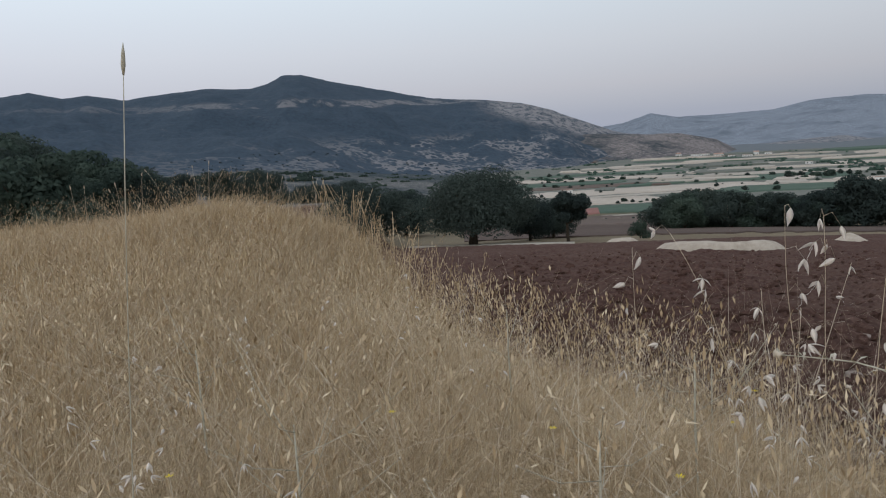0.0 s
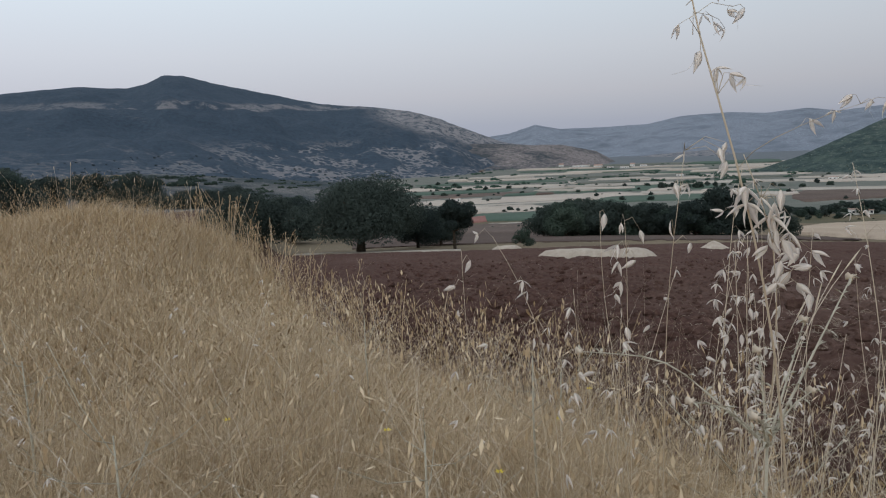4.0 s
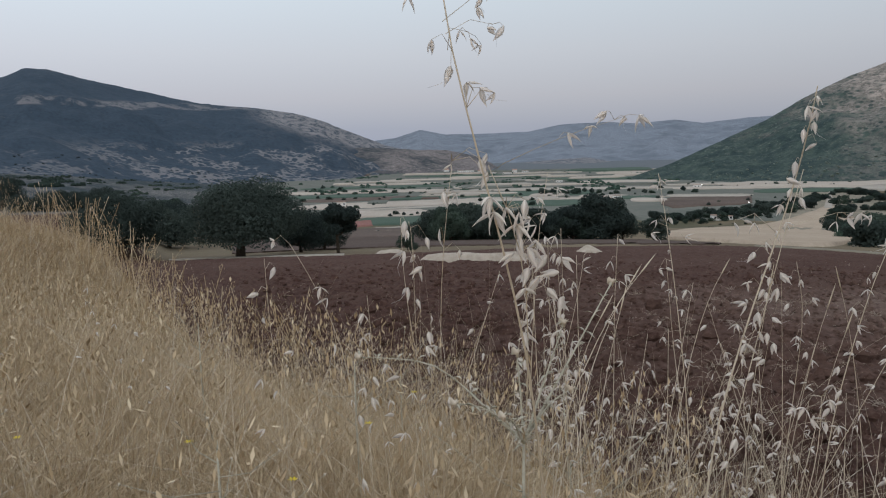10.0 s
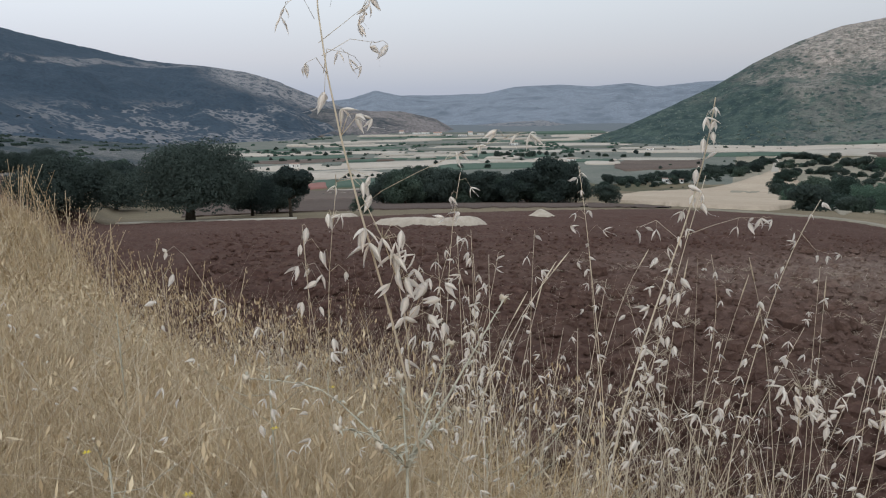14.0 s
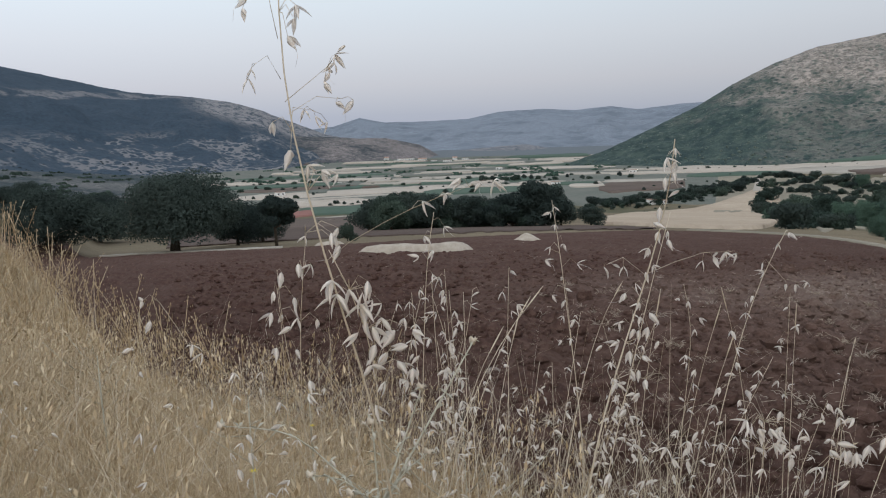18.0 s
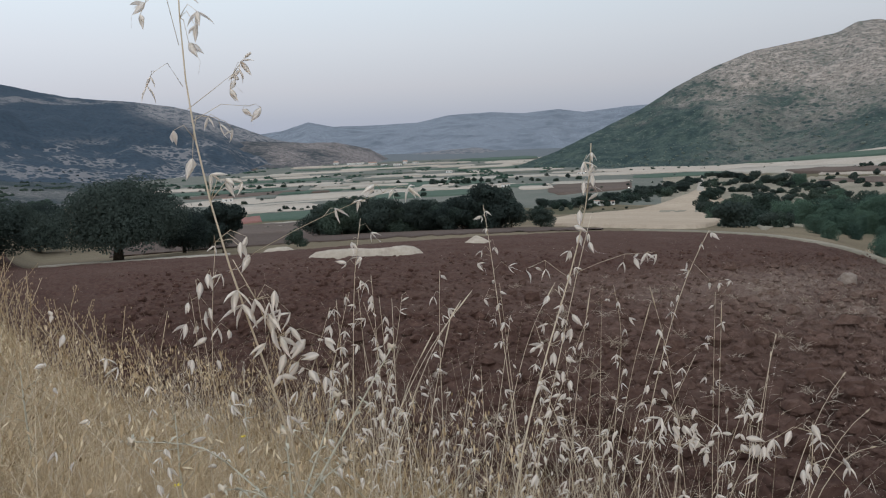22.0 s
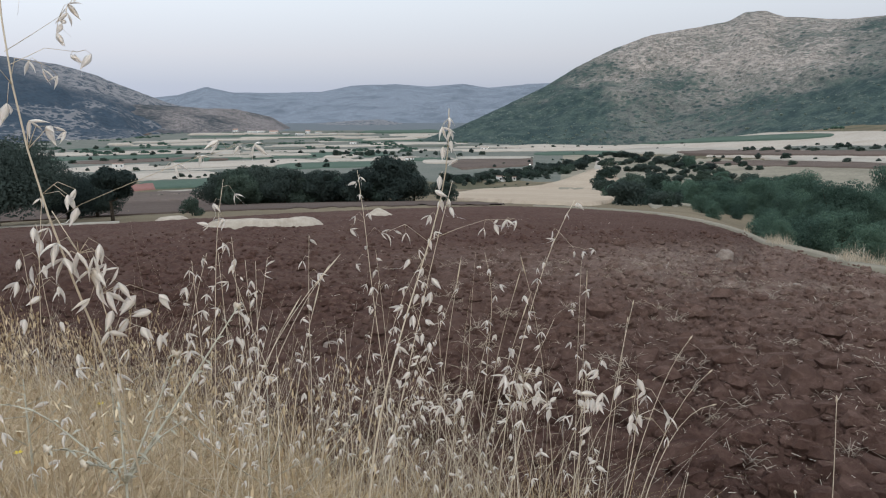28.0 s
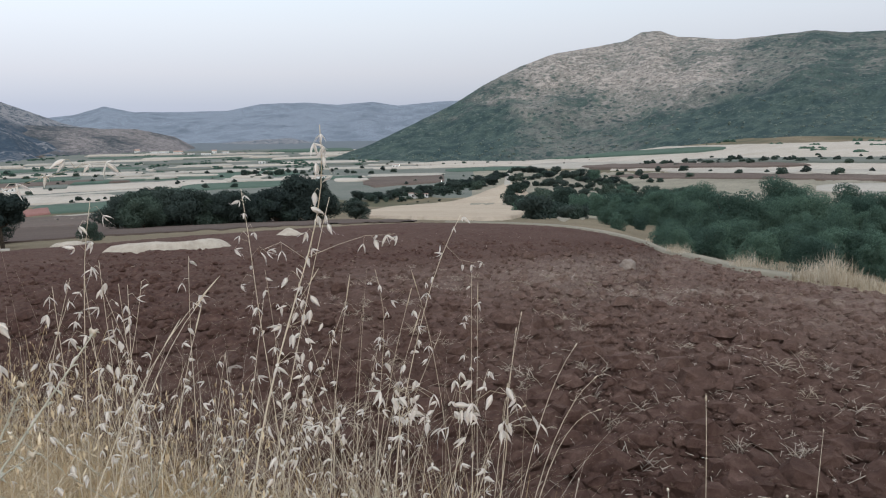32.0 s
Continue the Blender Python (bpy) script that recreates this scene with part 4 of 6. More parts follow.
for i in range(18):
    az = float(trng.uniform(34, 76))
    plant(TK[i % 2], az, range_at(az, float(np.interp(az, [34, 50, 76], [3.2, 2.5, 2.2]) + trng.normal() * 0.5)), trng.uniform(0, 6), trng.uniform(0.4, 0.9), 0.2, 1.0, G4)

house_wall = Mat("white_limewash", 0.9, 0.2)
house_wall.colour(house_wall.ramp(house_wall.noise(0.6, 4), [(0.3, (0.62, 0.60, 0.56)), (0.7, (0.80, 0.79, 0.76))]))
house_roof = Mat("weathered_roof", 0.9, 0.2)
house_roof.colour(house_roof.ramp(house_roof.noise(0.8, 4), [(0.3, (0.30, 0.16, 0.11)), (0.7, (0.45, 0.36, 0.30))]))
dark_pane = Mat("dark_window_pane", 0.15, 0.5)
dark_pane.colour((0.03, 0.035, 0.04))


def box(bm, x0, y0, z0, x1, y1, z1):
    v = [bm.verts.new(p) for p in ((x0, y0, z0), (x1, y0, z0), (x1, y1, z0), (x0, y1, z0), (x0, y0, z1), (x1, y0, z1), (x1, y1, z1), (x0, y1, z1))]
    for q in ((0, 3, 2, 1), (4, 5, 6, 7), (0, 1, 5, 4), (1, 2, 6, 5), (2, 3, 7, 6), (3, 0, 4, 7)):
        bm.faces.new([v[k] for k in q])


def house(az, dep, w, d, h, pitched, label):
    root = new("house")
    bm = bmesh.new()
    box(bm, -w / 2, -d / 2, -1, w / 2, d / 2, h)
    part("wall", bm_mesh("wall", bm, house_wall.m, False), root)
    bm = bmesh.new()
    if pitched:
        o = 0.5
        p = [bm.verts.new(q) for q in ((-w / 2 - o, -d / 2 - o, h), (w / 2 + o, -d / 2 - o, h), (w / 2 + o, d / 2 + o, h), (-w / 2 - o, d / 2 + o, h), (-w / 2 - o, 0, h + 0.28 * d), (w / 2 + o, 0, h + 0.28 * d))]
        for q in ((0, 1, 5, 4), (2, 3, 4, 5), (1, 2, 5), (3, 0, 4), (0, 3, 2, 1)):
            bm.faces.new([p[k] for k in q])
    else:
        box(bm, -w / 2 - 0.3, -d / 2 - 0.3, h, w / 2 + 0.3, d / 2 + 0.3, h + 0.3)
    part("roof", bm_mesh("roof", bm, house_roof.m, False), root)
    for k in range(max(2, int(w / 4))):
        bm = bmesh.new()
        x = -w / 2 + (k + 0.5) * w / max(2, int(w / 4))
        box(bm, x - 0.6, -d / 2 - 0.06, h * 0.35, x + 0.6, -d / 2 + 0.05, h * 0.35 + 1.3)
        part("window", bm_mesh("window", bm, dark_pane.m, False), root)
    x, y, z = ground_at(az, range_at(az, dep))
    root.matrix_basis = Matrix.Translation((x, y, z)) @ Matrix.Rotation(-radians(az) + trng.uniform(-0.5, 0.5), 4, 'Z')
    return tagged(root, label, "house", group="village houses")


for k, az in enumerate(np.linspace(17.5, 24.5, 9)):
    house(float(az + trng.uniform(-0.2, 0.2)), 1.45 + 0.1 * trng.uniform(-1, 1.6), trng.uniform(9, 18), trng.uniform(8, 11), trng.uniform(3.5, 6.5), k % 3 == 0, "small white house of the far village among trees")
for az, dep, w in ((37.4, 5.1, 7.0), (38.2, 5.05, 4.4), (9.3, 3.75, 8.0), (30.3, 3.55, 7.0), (36.0, 2.75, 8.0), (26.0, 2.3, 9.0)):
    house(az, dep, w, w * 0.7, w * 0.35 + 0.8, False, "low white farm building beside the valley fields")

# bright lamps burning far off in the valley
lamp_glow = bpy.data.materials.new("lamp_glow")
lamp_glow.use_nodes = True
lamp_glow.node_tree.nodes["Principled BSDF"].inputs["Emission Color"].default_value = (1, 0.97, 0.9, 1)
lamp_glow.node_tree.nodes["Principled BSDF"].inputs["Emission Strength"].default_value = 6
for az, dep in ((39.5, 4.1), (36.3, 2.72)):
    x, y, z = ground_at(az, range_at(az, dep))
    root = new("yard_lamp")
    bm = bmesh.new()
    tube(bm, [(0, 0, -0.3), (0, 0, 3.0)], [0.06, 0.05], 6)
    part("pole", bm_mesh("pole", bm, M_BARK), root)
    bm = bmesh.new()
    bmesh.ops.create_icosphere(bm, subdivisions=1, radius=0.28)
    bmesh.ops.translate(bm, verts=bm.verts, vec=(0, 0, 3.2))
    part("bulb", bm_mesh("bulb", bm, lamp_glow), root, "glowing white lamp")
    root.matrix_basis = Matrix.Translation((x, y, z))
    tagged(root, "lit yard lamp on a pole in the valley", "lamp", group="yard lamps")


# ---- scrub on the hills ----
def lumps(name, P, s, rng, mat, label):
    """Low irregular bush shapes, one for each point."""
    n, k = len(P), 6
    ang = np.linspace(0, 2 * np.pi, k, endpoint=False)
    ring = []
    for zz, rad in ((-0.1, 0.9), (0.6, 1.0), (1.15, 0.55)):
        q = rad * s[:, None] * rng.uniform(0.7, 1.2, (n, k))
        ring.append(np.stack([P[:, 0:1] + q * np.cos(ang), P[:, 1:2] + q * np.sin(ang), P[:, 2:3] + zz * s[:, None] * rng.uniform(0.8, 1.2, (n, k))], -1))
    f = [(lv * k + t, lv * k + (t + 1) % k, lv * k + k + (t + 1) % k, lv * k + k + t) for lv in range(2) for t in range(k)] + [(12, 13, 14, 15), (12, 15, 16, 17)]
    F = (np.arange(n)[:, None, None] * 18 + np.array(f)[None]).reshape(-1, 4)
    return tagged(mesh_object(name, np.concatenate(ring, 1).reshape(-1, 3), F, mat, False), label, "trees", kind="stuff")


def far_trees(seed, n, a0, a1, d0, d1, smin, smax, mat, label):
    rng = np.random.default_rng(seed)
    P = []
    while len(P) < n:
        az, dep = float(rng.uniform(a0, a1)), float(rng.uniform(d0, d1))
        m = int(rng.integers(1, 9))
        for j in range(m):
            a2 = az + 0.12 * j + float(rng.normal() * 0.04)
            P.append(ground_at(a2, range_at(a2, dep + 0.012 * float(rng.normal()))))
    P = np.array(P)
    return lumps("far_trees", P, rng.uniform(smin, smax, len(P)), rng, mat, label)


far_trees(61, 560, 3, 34, 1.4, 2.9, 1.4, 3.2, M_LEAF3, "far hedges and trees dotted over the valley floor")
far_trees(62, 160, 48, 76, 0.9, 1.8, 1.2, 2.6, M_LEAF3, "trees dotted along the foot of the rocky hill")
far_trees(64, 300, -9, 5, 1.8, 3.3, 1.2, 2.6, M_LEAF2, "dark trees along the hedges below the long ridge")
far_trees(63, 700, -32, 6, 0.9, 1.7, 1.4, 2.8, M_LEAF2, "dark trees at the foot of the long ridge")


def scrub(name, grid, n, smin, smax, mat, seed, label, thresh, lo=0.0, hi=1.0):
    rng = np.random.default_rng(seed)
    gx, gy, gz = grid
    rows, cols = 78, gx.shape[1]
    m = n * 4
    i, j = rng.integers(int(lo * (rows - 2)), int(hi * (rows - 2)), m), rng.integers(0, cols - 1, m)
    a, b = rng.random(m), rng.random(m)
    P = []
    for g in (gx, gy, gz):
        P.append((g[i, j] * (1 - a) + g[i + 1, j] * a) * (1 - b) + (g[i, j + 1] * (1 - a) + g[i + 1, j + 1] * a) * b)
    P = np.stack(P, -1)
    dens = fbm(P[:, 0] / 60, P[:, 1] / 60, octaves=3, seed=seed) + 0.5 * rng.random(m)
    P = P[dens > thresh][:n]
    n = len(P)
    k = 6
    ang = np.linspace(0, 2 * np.pi, k, endpoint=False)
    s = rng.uniform(smin, smax, n) * rng.uniform(0.6, 1.0, n)
    ring = []
    for zz, rad in ((-0.1, 0.95), (0.45, 1.0), (0.8, 0.55)):
        q = rad * s[:, None] * rng.uniform(0.7, 1.2, (n, k))
        ring.append(np.stack([P[:, 0:1] + q * np.cos(ang), P[:, 1:2] + q * np.sin(ang), P[:, 2:3] + zz * s[:, None] * rng.uniform(0.8, 1.2, (n, k))], -1))
    v = np.concatenate(ring, 1)
    f = []
    for lv in range(2):
        for t in range(k):
            f.append((lv * k + t, lv * k + (t + 1) % k, lv * k + k + (t + 1) % k, lv * k + k + t))
    f += [(12, 13, 14, 15), (12, 15, 16, 17)]
    F = (np.arange(n)[:, None, None] * 18 + np.array(f)[None]).reshape(-1, 4)
    return tagged(mesh_object(name, v.reshape(-1, 3), F, mat, False), label, "shrubs", kind="stuff")


# M_SCRUB_L shares the ridge's painted haze: leaf colour pushed towards blue.
M_SCRUB_L, M_SCRUB_R = leaf_mat("haze_blue_far_scrub", (0.055, 0.070, 0.082), (0.068, 0.083, 0.096)), leaf_mat("hill_scrub_leaf", (0.140, 0.170, 0.150), (0.165, 0.195, 0.172))
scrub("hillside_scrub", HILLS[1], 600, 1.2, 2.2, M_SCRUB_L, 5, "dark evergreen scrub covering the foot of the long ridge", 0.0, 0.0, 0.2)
scrub("hillside_scrub", HILLS[2], 900, 0.8, 1.8, M_SCRUB_R, 6, "dark green scrub dotted over the rocky hill", 0.02)
scrub("hillside_scrub", HILLS[2], 700, 1.2, 2.6, M_SCRUB_R, 9, "thick green scrub along the foot of the rocky hill", -0.4, 0.0, 0.38)

# the thick hedge between the fallow field and the wheat slope
trng_kept, trng = trng, np.random.default_rng(733)
belt(32.7, 5.35, 40.0, 4.75, 24, 2.5, SK, 0.15)
belt(39.5, 4.75, 44.2, 3.75, 22, 3.0, SK, 0.16)
belt(36.5, 4.75, 43.8, 3.9, 18, 2.6, SK, 0.18)
belt(45.0, 3.1, 52.5, 4.2, 32, 2.9, SK, 0.12)
belt(45.4, 3.7, 49.0, 5.0, 18, 2.3, SK, 0.25)
belt(44.2, 6.0, 47.2, 5.5, 11, 1.9, SK, 0.15)
belt(46.5, 6.7, 51.0, 6.6, 9, 1.2, SK, 0.12)
belt(47.5, 4.3, 54.0, 4.8, 18, 2.1, SK, 0.2)
trng = trng_kept
# ---- dry grass on the bank ----
M_STEM = straw_mat("oat_stalk", [(0.0, (0.46, 0.375, 0.265)), (0.5, (0.58, 0.49, 0.37)), (1.0, (0.71, 0.625, 0.51))])

M_THISTLE = Mat("bleached_thistle_stem", 0.8, 0.2)
M_THISTLE.colour(M_THISTLE.ramp(M_THISTLE.noise(60, 4), [(0.3, (0.33, 0.305, 0.23)), (0.7, (0.53, 0.49, 0.385))]))


def blades(rng, x, y, length, width, lean_x, lean_y, curl, segs):
    """Curved ribbons rooted on the ground; returns vertices and quads."""
    n = len(x)
    z = height(x, y)
    ang = rng.uniform(0, 2 * np.pi, n)
    wx, wy = np.cos(ang) * width / 2, np.sin(ang) * width / 2
    vs = []
    for k in range(segs + 1):
        t = k / segs
        b = t ** 1.6
        px = x + lean_x * b * length
        py = y + lean_y * b * length
        hyp = np.sqrt(lean_x ** 2 + lean_y ** 2)
        pz = z + length * (t * (1 - 0.35 * hyp * t) - curl * t ** 3)
        w = 1 - 0.85 * t ** 1.5
        vs.append(np.stack([px - wx * w, py - wy * w, pz], -1))
        vs.append(np.stack([px + wx * w, py + wy * w, pz], -1))
    v = np.stack(vs, 1)
    q = np.array([[2 * k, 2 * k + 1, 2 * k + 3, 2 * k + 2] for k in range(segs)])
    f = (np.arange(n)[:, None, None] * (2 * segs + 2) + q[None]).reshape(-1, 4)
    return v.reshape(-1, 3), f


def bank_points(rng, n, r0, r1, az0, az1, margin=0.0):
    r = np.sqrt(rng.uniform(r0 ** 2, r1 ** 2, n))
    a = rng.uniform(az0, az1, n)
    x, y = polar(a, r)
    d = edge_x(y) - x
    keep = (d > margin + 0.12 * fbm(x * 3, y * 3, octaves=2)) & (y < 13)
    return x[keep], y[keep], d[keep]


def grass(name, mat, seed, zones, label):
    rng = np.random.default_rng(seed)
    V, F, off = [], [], 0
    for r0, r1, az0, az1, n, lmin, lmax, w, segs in zones:
        x, y, d = bank_points(rng, n, r0, r1, az0, az1, 0.05)
        near = 1 - smooth(2.2, 3.0, y)
        k = rng.random(len(x)) < 0.62 - 0.40 * near + (0.38 + 0.40 * near) * smooth(0.0, 0.4 + 0.25 * near, d)
        x, y, d = x[k], y[k], d[k]
        m = len(x)
        tuft = fbm(x * 2.2, y * 2.2, octaves=3, seed=seed)
        near = near[k]
        length = (1 - 0.5 * near * (1 - smooth(0.0, 1.2, d))) * rng.uniform(lmin, lmax, m) * (0.85 + 0.35 * tuft) * (0.70 + 0.30 * smooth(0.05, 0.6, d))
        lx = 0.4 * fbm(x * 1.6, y * 1.6, octaves=2, seed=seed + 4) + 0.48 * rng.normal(size=m) + 0.10
        ly = 0.4 * fbm(x * 1.6, y * 1.6, octaves=2, seed=seed + 9) + 0.48 * rng.normal(size=m)
        wild = 0.75 * (rng.random(m) < 0.4)
        lx, ly = lx + wild * rng.normal(size=m), ly + wild * rng.normal(size=m)
        v, f = blades(rng, x, y, length, w * rng.uniform(0.5, 1.5, m), lx, ly, rng.uniform(0, 0.3, m), segs)
        V.append(v)
        F.append(f + off)
        off += len(v)
    ob = mesh_object(name, np.concatenate(V), np.concatenate(F), mat)
    return tagged(ob, label, "grass", kind="stuff")


grass("grass", M_GRASS, 3, [(0.45, 2.2, -48, 80, 62000, 0.20, 0.56, 0.0013, 4), (0.7, 1.7, 27, 56, 9000, 0.24, 0.46, 0.0016, 4), (2.2, 5.0, -45, 40, 46000, 0.24, 0.56, 0.0025, 3), (5.0, 14.0, -48, 12, 60000, 0.24, 0.55, 0.0048, 2)],
      "dense pale dry grass covering the bank")
grass("grass", M_GOLD, 8, [(0.45, 2.2, -48, 80, 12000, 0.18, 0.48, 0.0019, 4), (2.2, 5.0, -45, 40, 20000, 0.2, 0.48, 0.0028, 3), (5.0, 14.0, -48, 12, 28000, 0.2, 0.48, 0.0052, 2)],
      "golden brown dry undergrowth between the pale grass")
grass("grass", M_GRASS, 27, [(0.45, 3.4, 80, 312, 26000, 0.22, 0.5, 0.0036, 2), (3.4, 9.0, 80, 312, 15000, 0.25, 0.55, 0.008, 2), (2.2, 5.0, 40, 80, 4000, 0.24, 0.5, 0.004, 2), (3.0, 12.0, -75, -46, 7000, 0.25, 0.55, 0.008, 2)], "dry grass on the bank around and behind the viewpoint")


def lying_stems(seed, n):
    """Long straight straws that lean and cross over the grass."""
    rng = np.random.default_rng(seed)
    x1, y1, d1 = bank_points(rng, n, 0.7, 3.0, -46, 60, 0.1)
    x2, y2, d2 = bank_points(rng, n, 3.0, 9.0, -40, 20, 0.1)
    x, y = np.concatenate([x1, x2]), np.concatenate([y1, y2])
    m = len(x)
    a, k = rng.uniform(0, 6.3, m), rng.uniform(0.3, 1.25, m)
    v, f = blades(rng, x, y, rng.uniform(0.42, 0.78, m), 0.0017 * rng.uniform(0.7, 1.4, m) * (1 + 0.25 * (np.hypot(x, y) > 3)), k * np.cos(a), k * np.sin(a), rng.uniform(0, 0.12, m), 5)
    return tagged(mesh_object("grass", v, f, M_STEM), "long pale straws leaning across the dry grass", "grass", kind="stuff")


lying_stems(41, 1500)


def lip_grass(seed, n):
    """Taller golden tufts at the foot of the oats."""
    rng = np.random.default_rng(seed)
    y = rng.uniform(1.0, 4.2, n)
    x = edge_x(y) - rng.uniform(-0.15, 0.75, n)
    t = fbm(x * 4, y * 4, octaves=2, seed=2)
    keep = t > -0.35 + 0.4 * (1 - smooth(2.2, 3.0, y))
    x, y, t = x[keep], y[keep], t[keep]
    m = len(x)
    v, f = blades(rng, x, y, (0.34 + 0.14 * t) * rng.uniform(0.5, 1.3, m), 0.0032 * rng.uniform(0.5, 1.4, m), 0.3 * rng.normal(size=m), 0.3 * rng.normal(size=m), rng.uniform(0, 0.3, m), 4)
    return tagged(mesh_object("grass", v, f, M_GOLD), "golden dry grass tufts on the lip of the bank", "grass", kind="stuff")


lip_grass(17, 9000)


def lip_stalks(seed, n):
    """Long thin bare stalks between the oats."""
    rng = np.random.default_rng(seed)
    y = rng.uniform(1.25, 3.8, n)
    x = edge_x(y) - rng.uniform(-0.2, 0.55, n)
    v, f = blades(rng, x, y, rng.uniform(0.35, 0.8, n) * (1 + 0.35 * (rng.random(n) < 0.12)), 0.0018 * rng.uniform(0.6, 1.3, n), 0.33 * rng.normal(size=n), 0.33 * rng.normal(size=n), rng.uniform(0, 0.12, n), 6)
    return tagged(mesh_object("grass", v, f, M_STEM), "long thin straw stalks between the wild oats", "grass", kind="stuff")


lip_stalks(19, 1250)


def seed_heads(seed, n):
    """Small drooping brome and oat heads over the bank's grass."""
    rng = np.random.default_rng(seed)
    x1, y1, d1 = bank_points(rng, n, 0.8, 4.5, -45, 40, 0.05)
    x2, y2, d2 = bank_points(rng, n, 4.5, 12.0, -45, 10, 0.05)
    x, y = np.concatenate([x1, x2]), np.concatenate([y1, y2])
    m = len(x)
    z = height(x, y) + rng.uniform(0.36, 0.60, m)
    V = []
    for k in range(5):
        a, tl = rng.uniform(0, 6.3, m), rng.normal(size=m) * 0.7
        c = np.stack([x + rng.normal(size=m) * 0.02, y + rng.normal(size=m) * 0.02, z - 0.018 * k], -1)
        up = np.stack([np.cos(a) * np.sin(tl), np.sin(a) * np.sin(tl), np.cos(tl)], -1) * (rng.uniform(0.007, 0.014, m))[:, None]
        sd = np.stack([-np.sin(a), np.cos(a), 0 * a], -1) * (rng.uniform(0.0016, 0.0034, m))[:, None]
        V.append(np.stack([c + up, c + sd, c - up, c - sd], 1).reshape(-1, 3))
    V = np.concatenate(V)
    return tagged(mesh_object("grass_seed_heads", V, np.arange(len(V)).reshape(-1, 4), M_GRASS, False), "tiny pale seed heads over the dry grass", "grass", kind="stuff")


seed_heads(23, 2600)
# ---- wild oats along the bank's edge ----
def glume(bm, length, width, spread, twist, curve=0.10):
    """One papery husk hanging down from its tip point: a thin pointed leaf, folded a little along its middle."""
    rot = Matrix.Rotation(twist, 3, 'Z') @ Matrix.Rotation(spread, 3, 'X')
    rings = []
    for t, w in ((0.0, 0.10), (0.12, 0.62), (0.30, 1.0), (0.50, 0.92), (0.75, 0.45), (1.0, 0.02)):
        a = 0.5 * width * w
        bow = curve * length * math.sin(math.pi * t) + 0.05 * length * t * t
        pts = ((-a, bow - 0.30 * a, -t * length), (0, bow + 0.22 * a, -t * length), (a, bow - 0.30 * a, -t * length), (0, bow + 0.12 * a, -t * length))
        rings.append([bm.verts.new(rot @ Vector(p)) for p in pts])
    for q, s in zip(rings, rings[1:]):
        for k in range(4):
            bm.faces.new((q[k], q[(k + 1) % 4], s[(k + 1) % 4], s[k]))


def spikelet_mesh(kind):
    bm = bmesh.new()
    if kind == 0:      # nearly closed
        glume(bm, 0.027, 0.0095, 0.10, 0.0)
        glume(bm, 0.026, 0.0090, 0.08, math.pi)
    elif kind == 1:    # gaping like a beak
        glume(bm, 0.028, 0.0100, 0.34, 0.0)
        glume(bm, 0.027, 0.0096, 0.30, math.pi)
    elif kind == 2:    # wide open, the bent bristle of the seed showing
        glume(bm, 0.029, 0.0104, 0.62, 0.3)
        glume(bm, 0.027, 0.0098, 0.48, math.pi)
        glume(bm, 0.020, 0.0032, 0.05, 1.2)
        tube(bm, [(0, 0, -0.010), (0.004, 0.002, -0.028), (0.018, 0.004, -0.040)], [0.0004, 0.0003, 0.0002], 3)
    elif kind == 4:    # splayed spray of husks
        for q in range(4):
            glume(bm, 0.028, 0.0080, 0.25 + 0.24 * q, q * 2.1)
    else:              # single blown husk
        glume(bm, 0.030, 0.0112, 0.22, 0.0, 0.16)
    return bm_mesh("spikelet", bm, M_OAT)


SPIKELETS = [spikelet_mesh(k) for k in range(5)]
orng = np.random.default_rng(21)
G_OAT = "wild oats along the bank"
OAT_LABEL = "dry pale wild oat with hanging papery spikelets"


def bez(p0, p1, p2, t):
    return p0 * (1 - t) ** 2 + p1 * 2 * t * (1 - t) + p2 * t * t


def on_ground(x, y):
    return (x, y, float(height(x, y)) - 0.02)


def along(P, n):
    """Evenly spaced points on a smooth line through the points P."""
    d = [0.0]
    for a, b in zip(P, P[1:]):
        d.append(d[-1] + (Vector(b) - Vector(a)).length)
    t = np.linspace(0, d[-1], n)
    q = np.stack([np.interp(t, d, [p[k] for p in P]) for k in range(3)], -1)
    for _ in range(2):
        q[1:-1] = 0.25 * q[:-2] + 0.5 * q[1:-1] + 0.25 * q[2:]
    return [Vector(p) for p in q]


def hang(root, e, size, wild=0.55, kinds=(0.12, 0.34, 0.28, 0.14, 0.12)):
    """One spikelet hung at the point e of a plant."""
    s = part("spikelet", SPIKELETS[int(orng.choice(5, p=kinds))], root)
    turn = Euler((orng.normal() * wild, orng.normal() * wild, orng.uniform(0, 6.3)))
    s.matrix_basis = Matrix.Translation(e) @ turn.to_matrix().to_4x4() @ Matrix.Scale(0.86 * size * float(orng.uniform(0.7, 1.15)), 4)


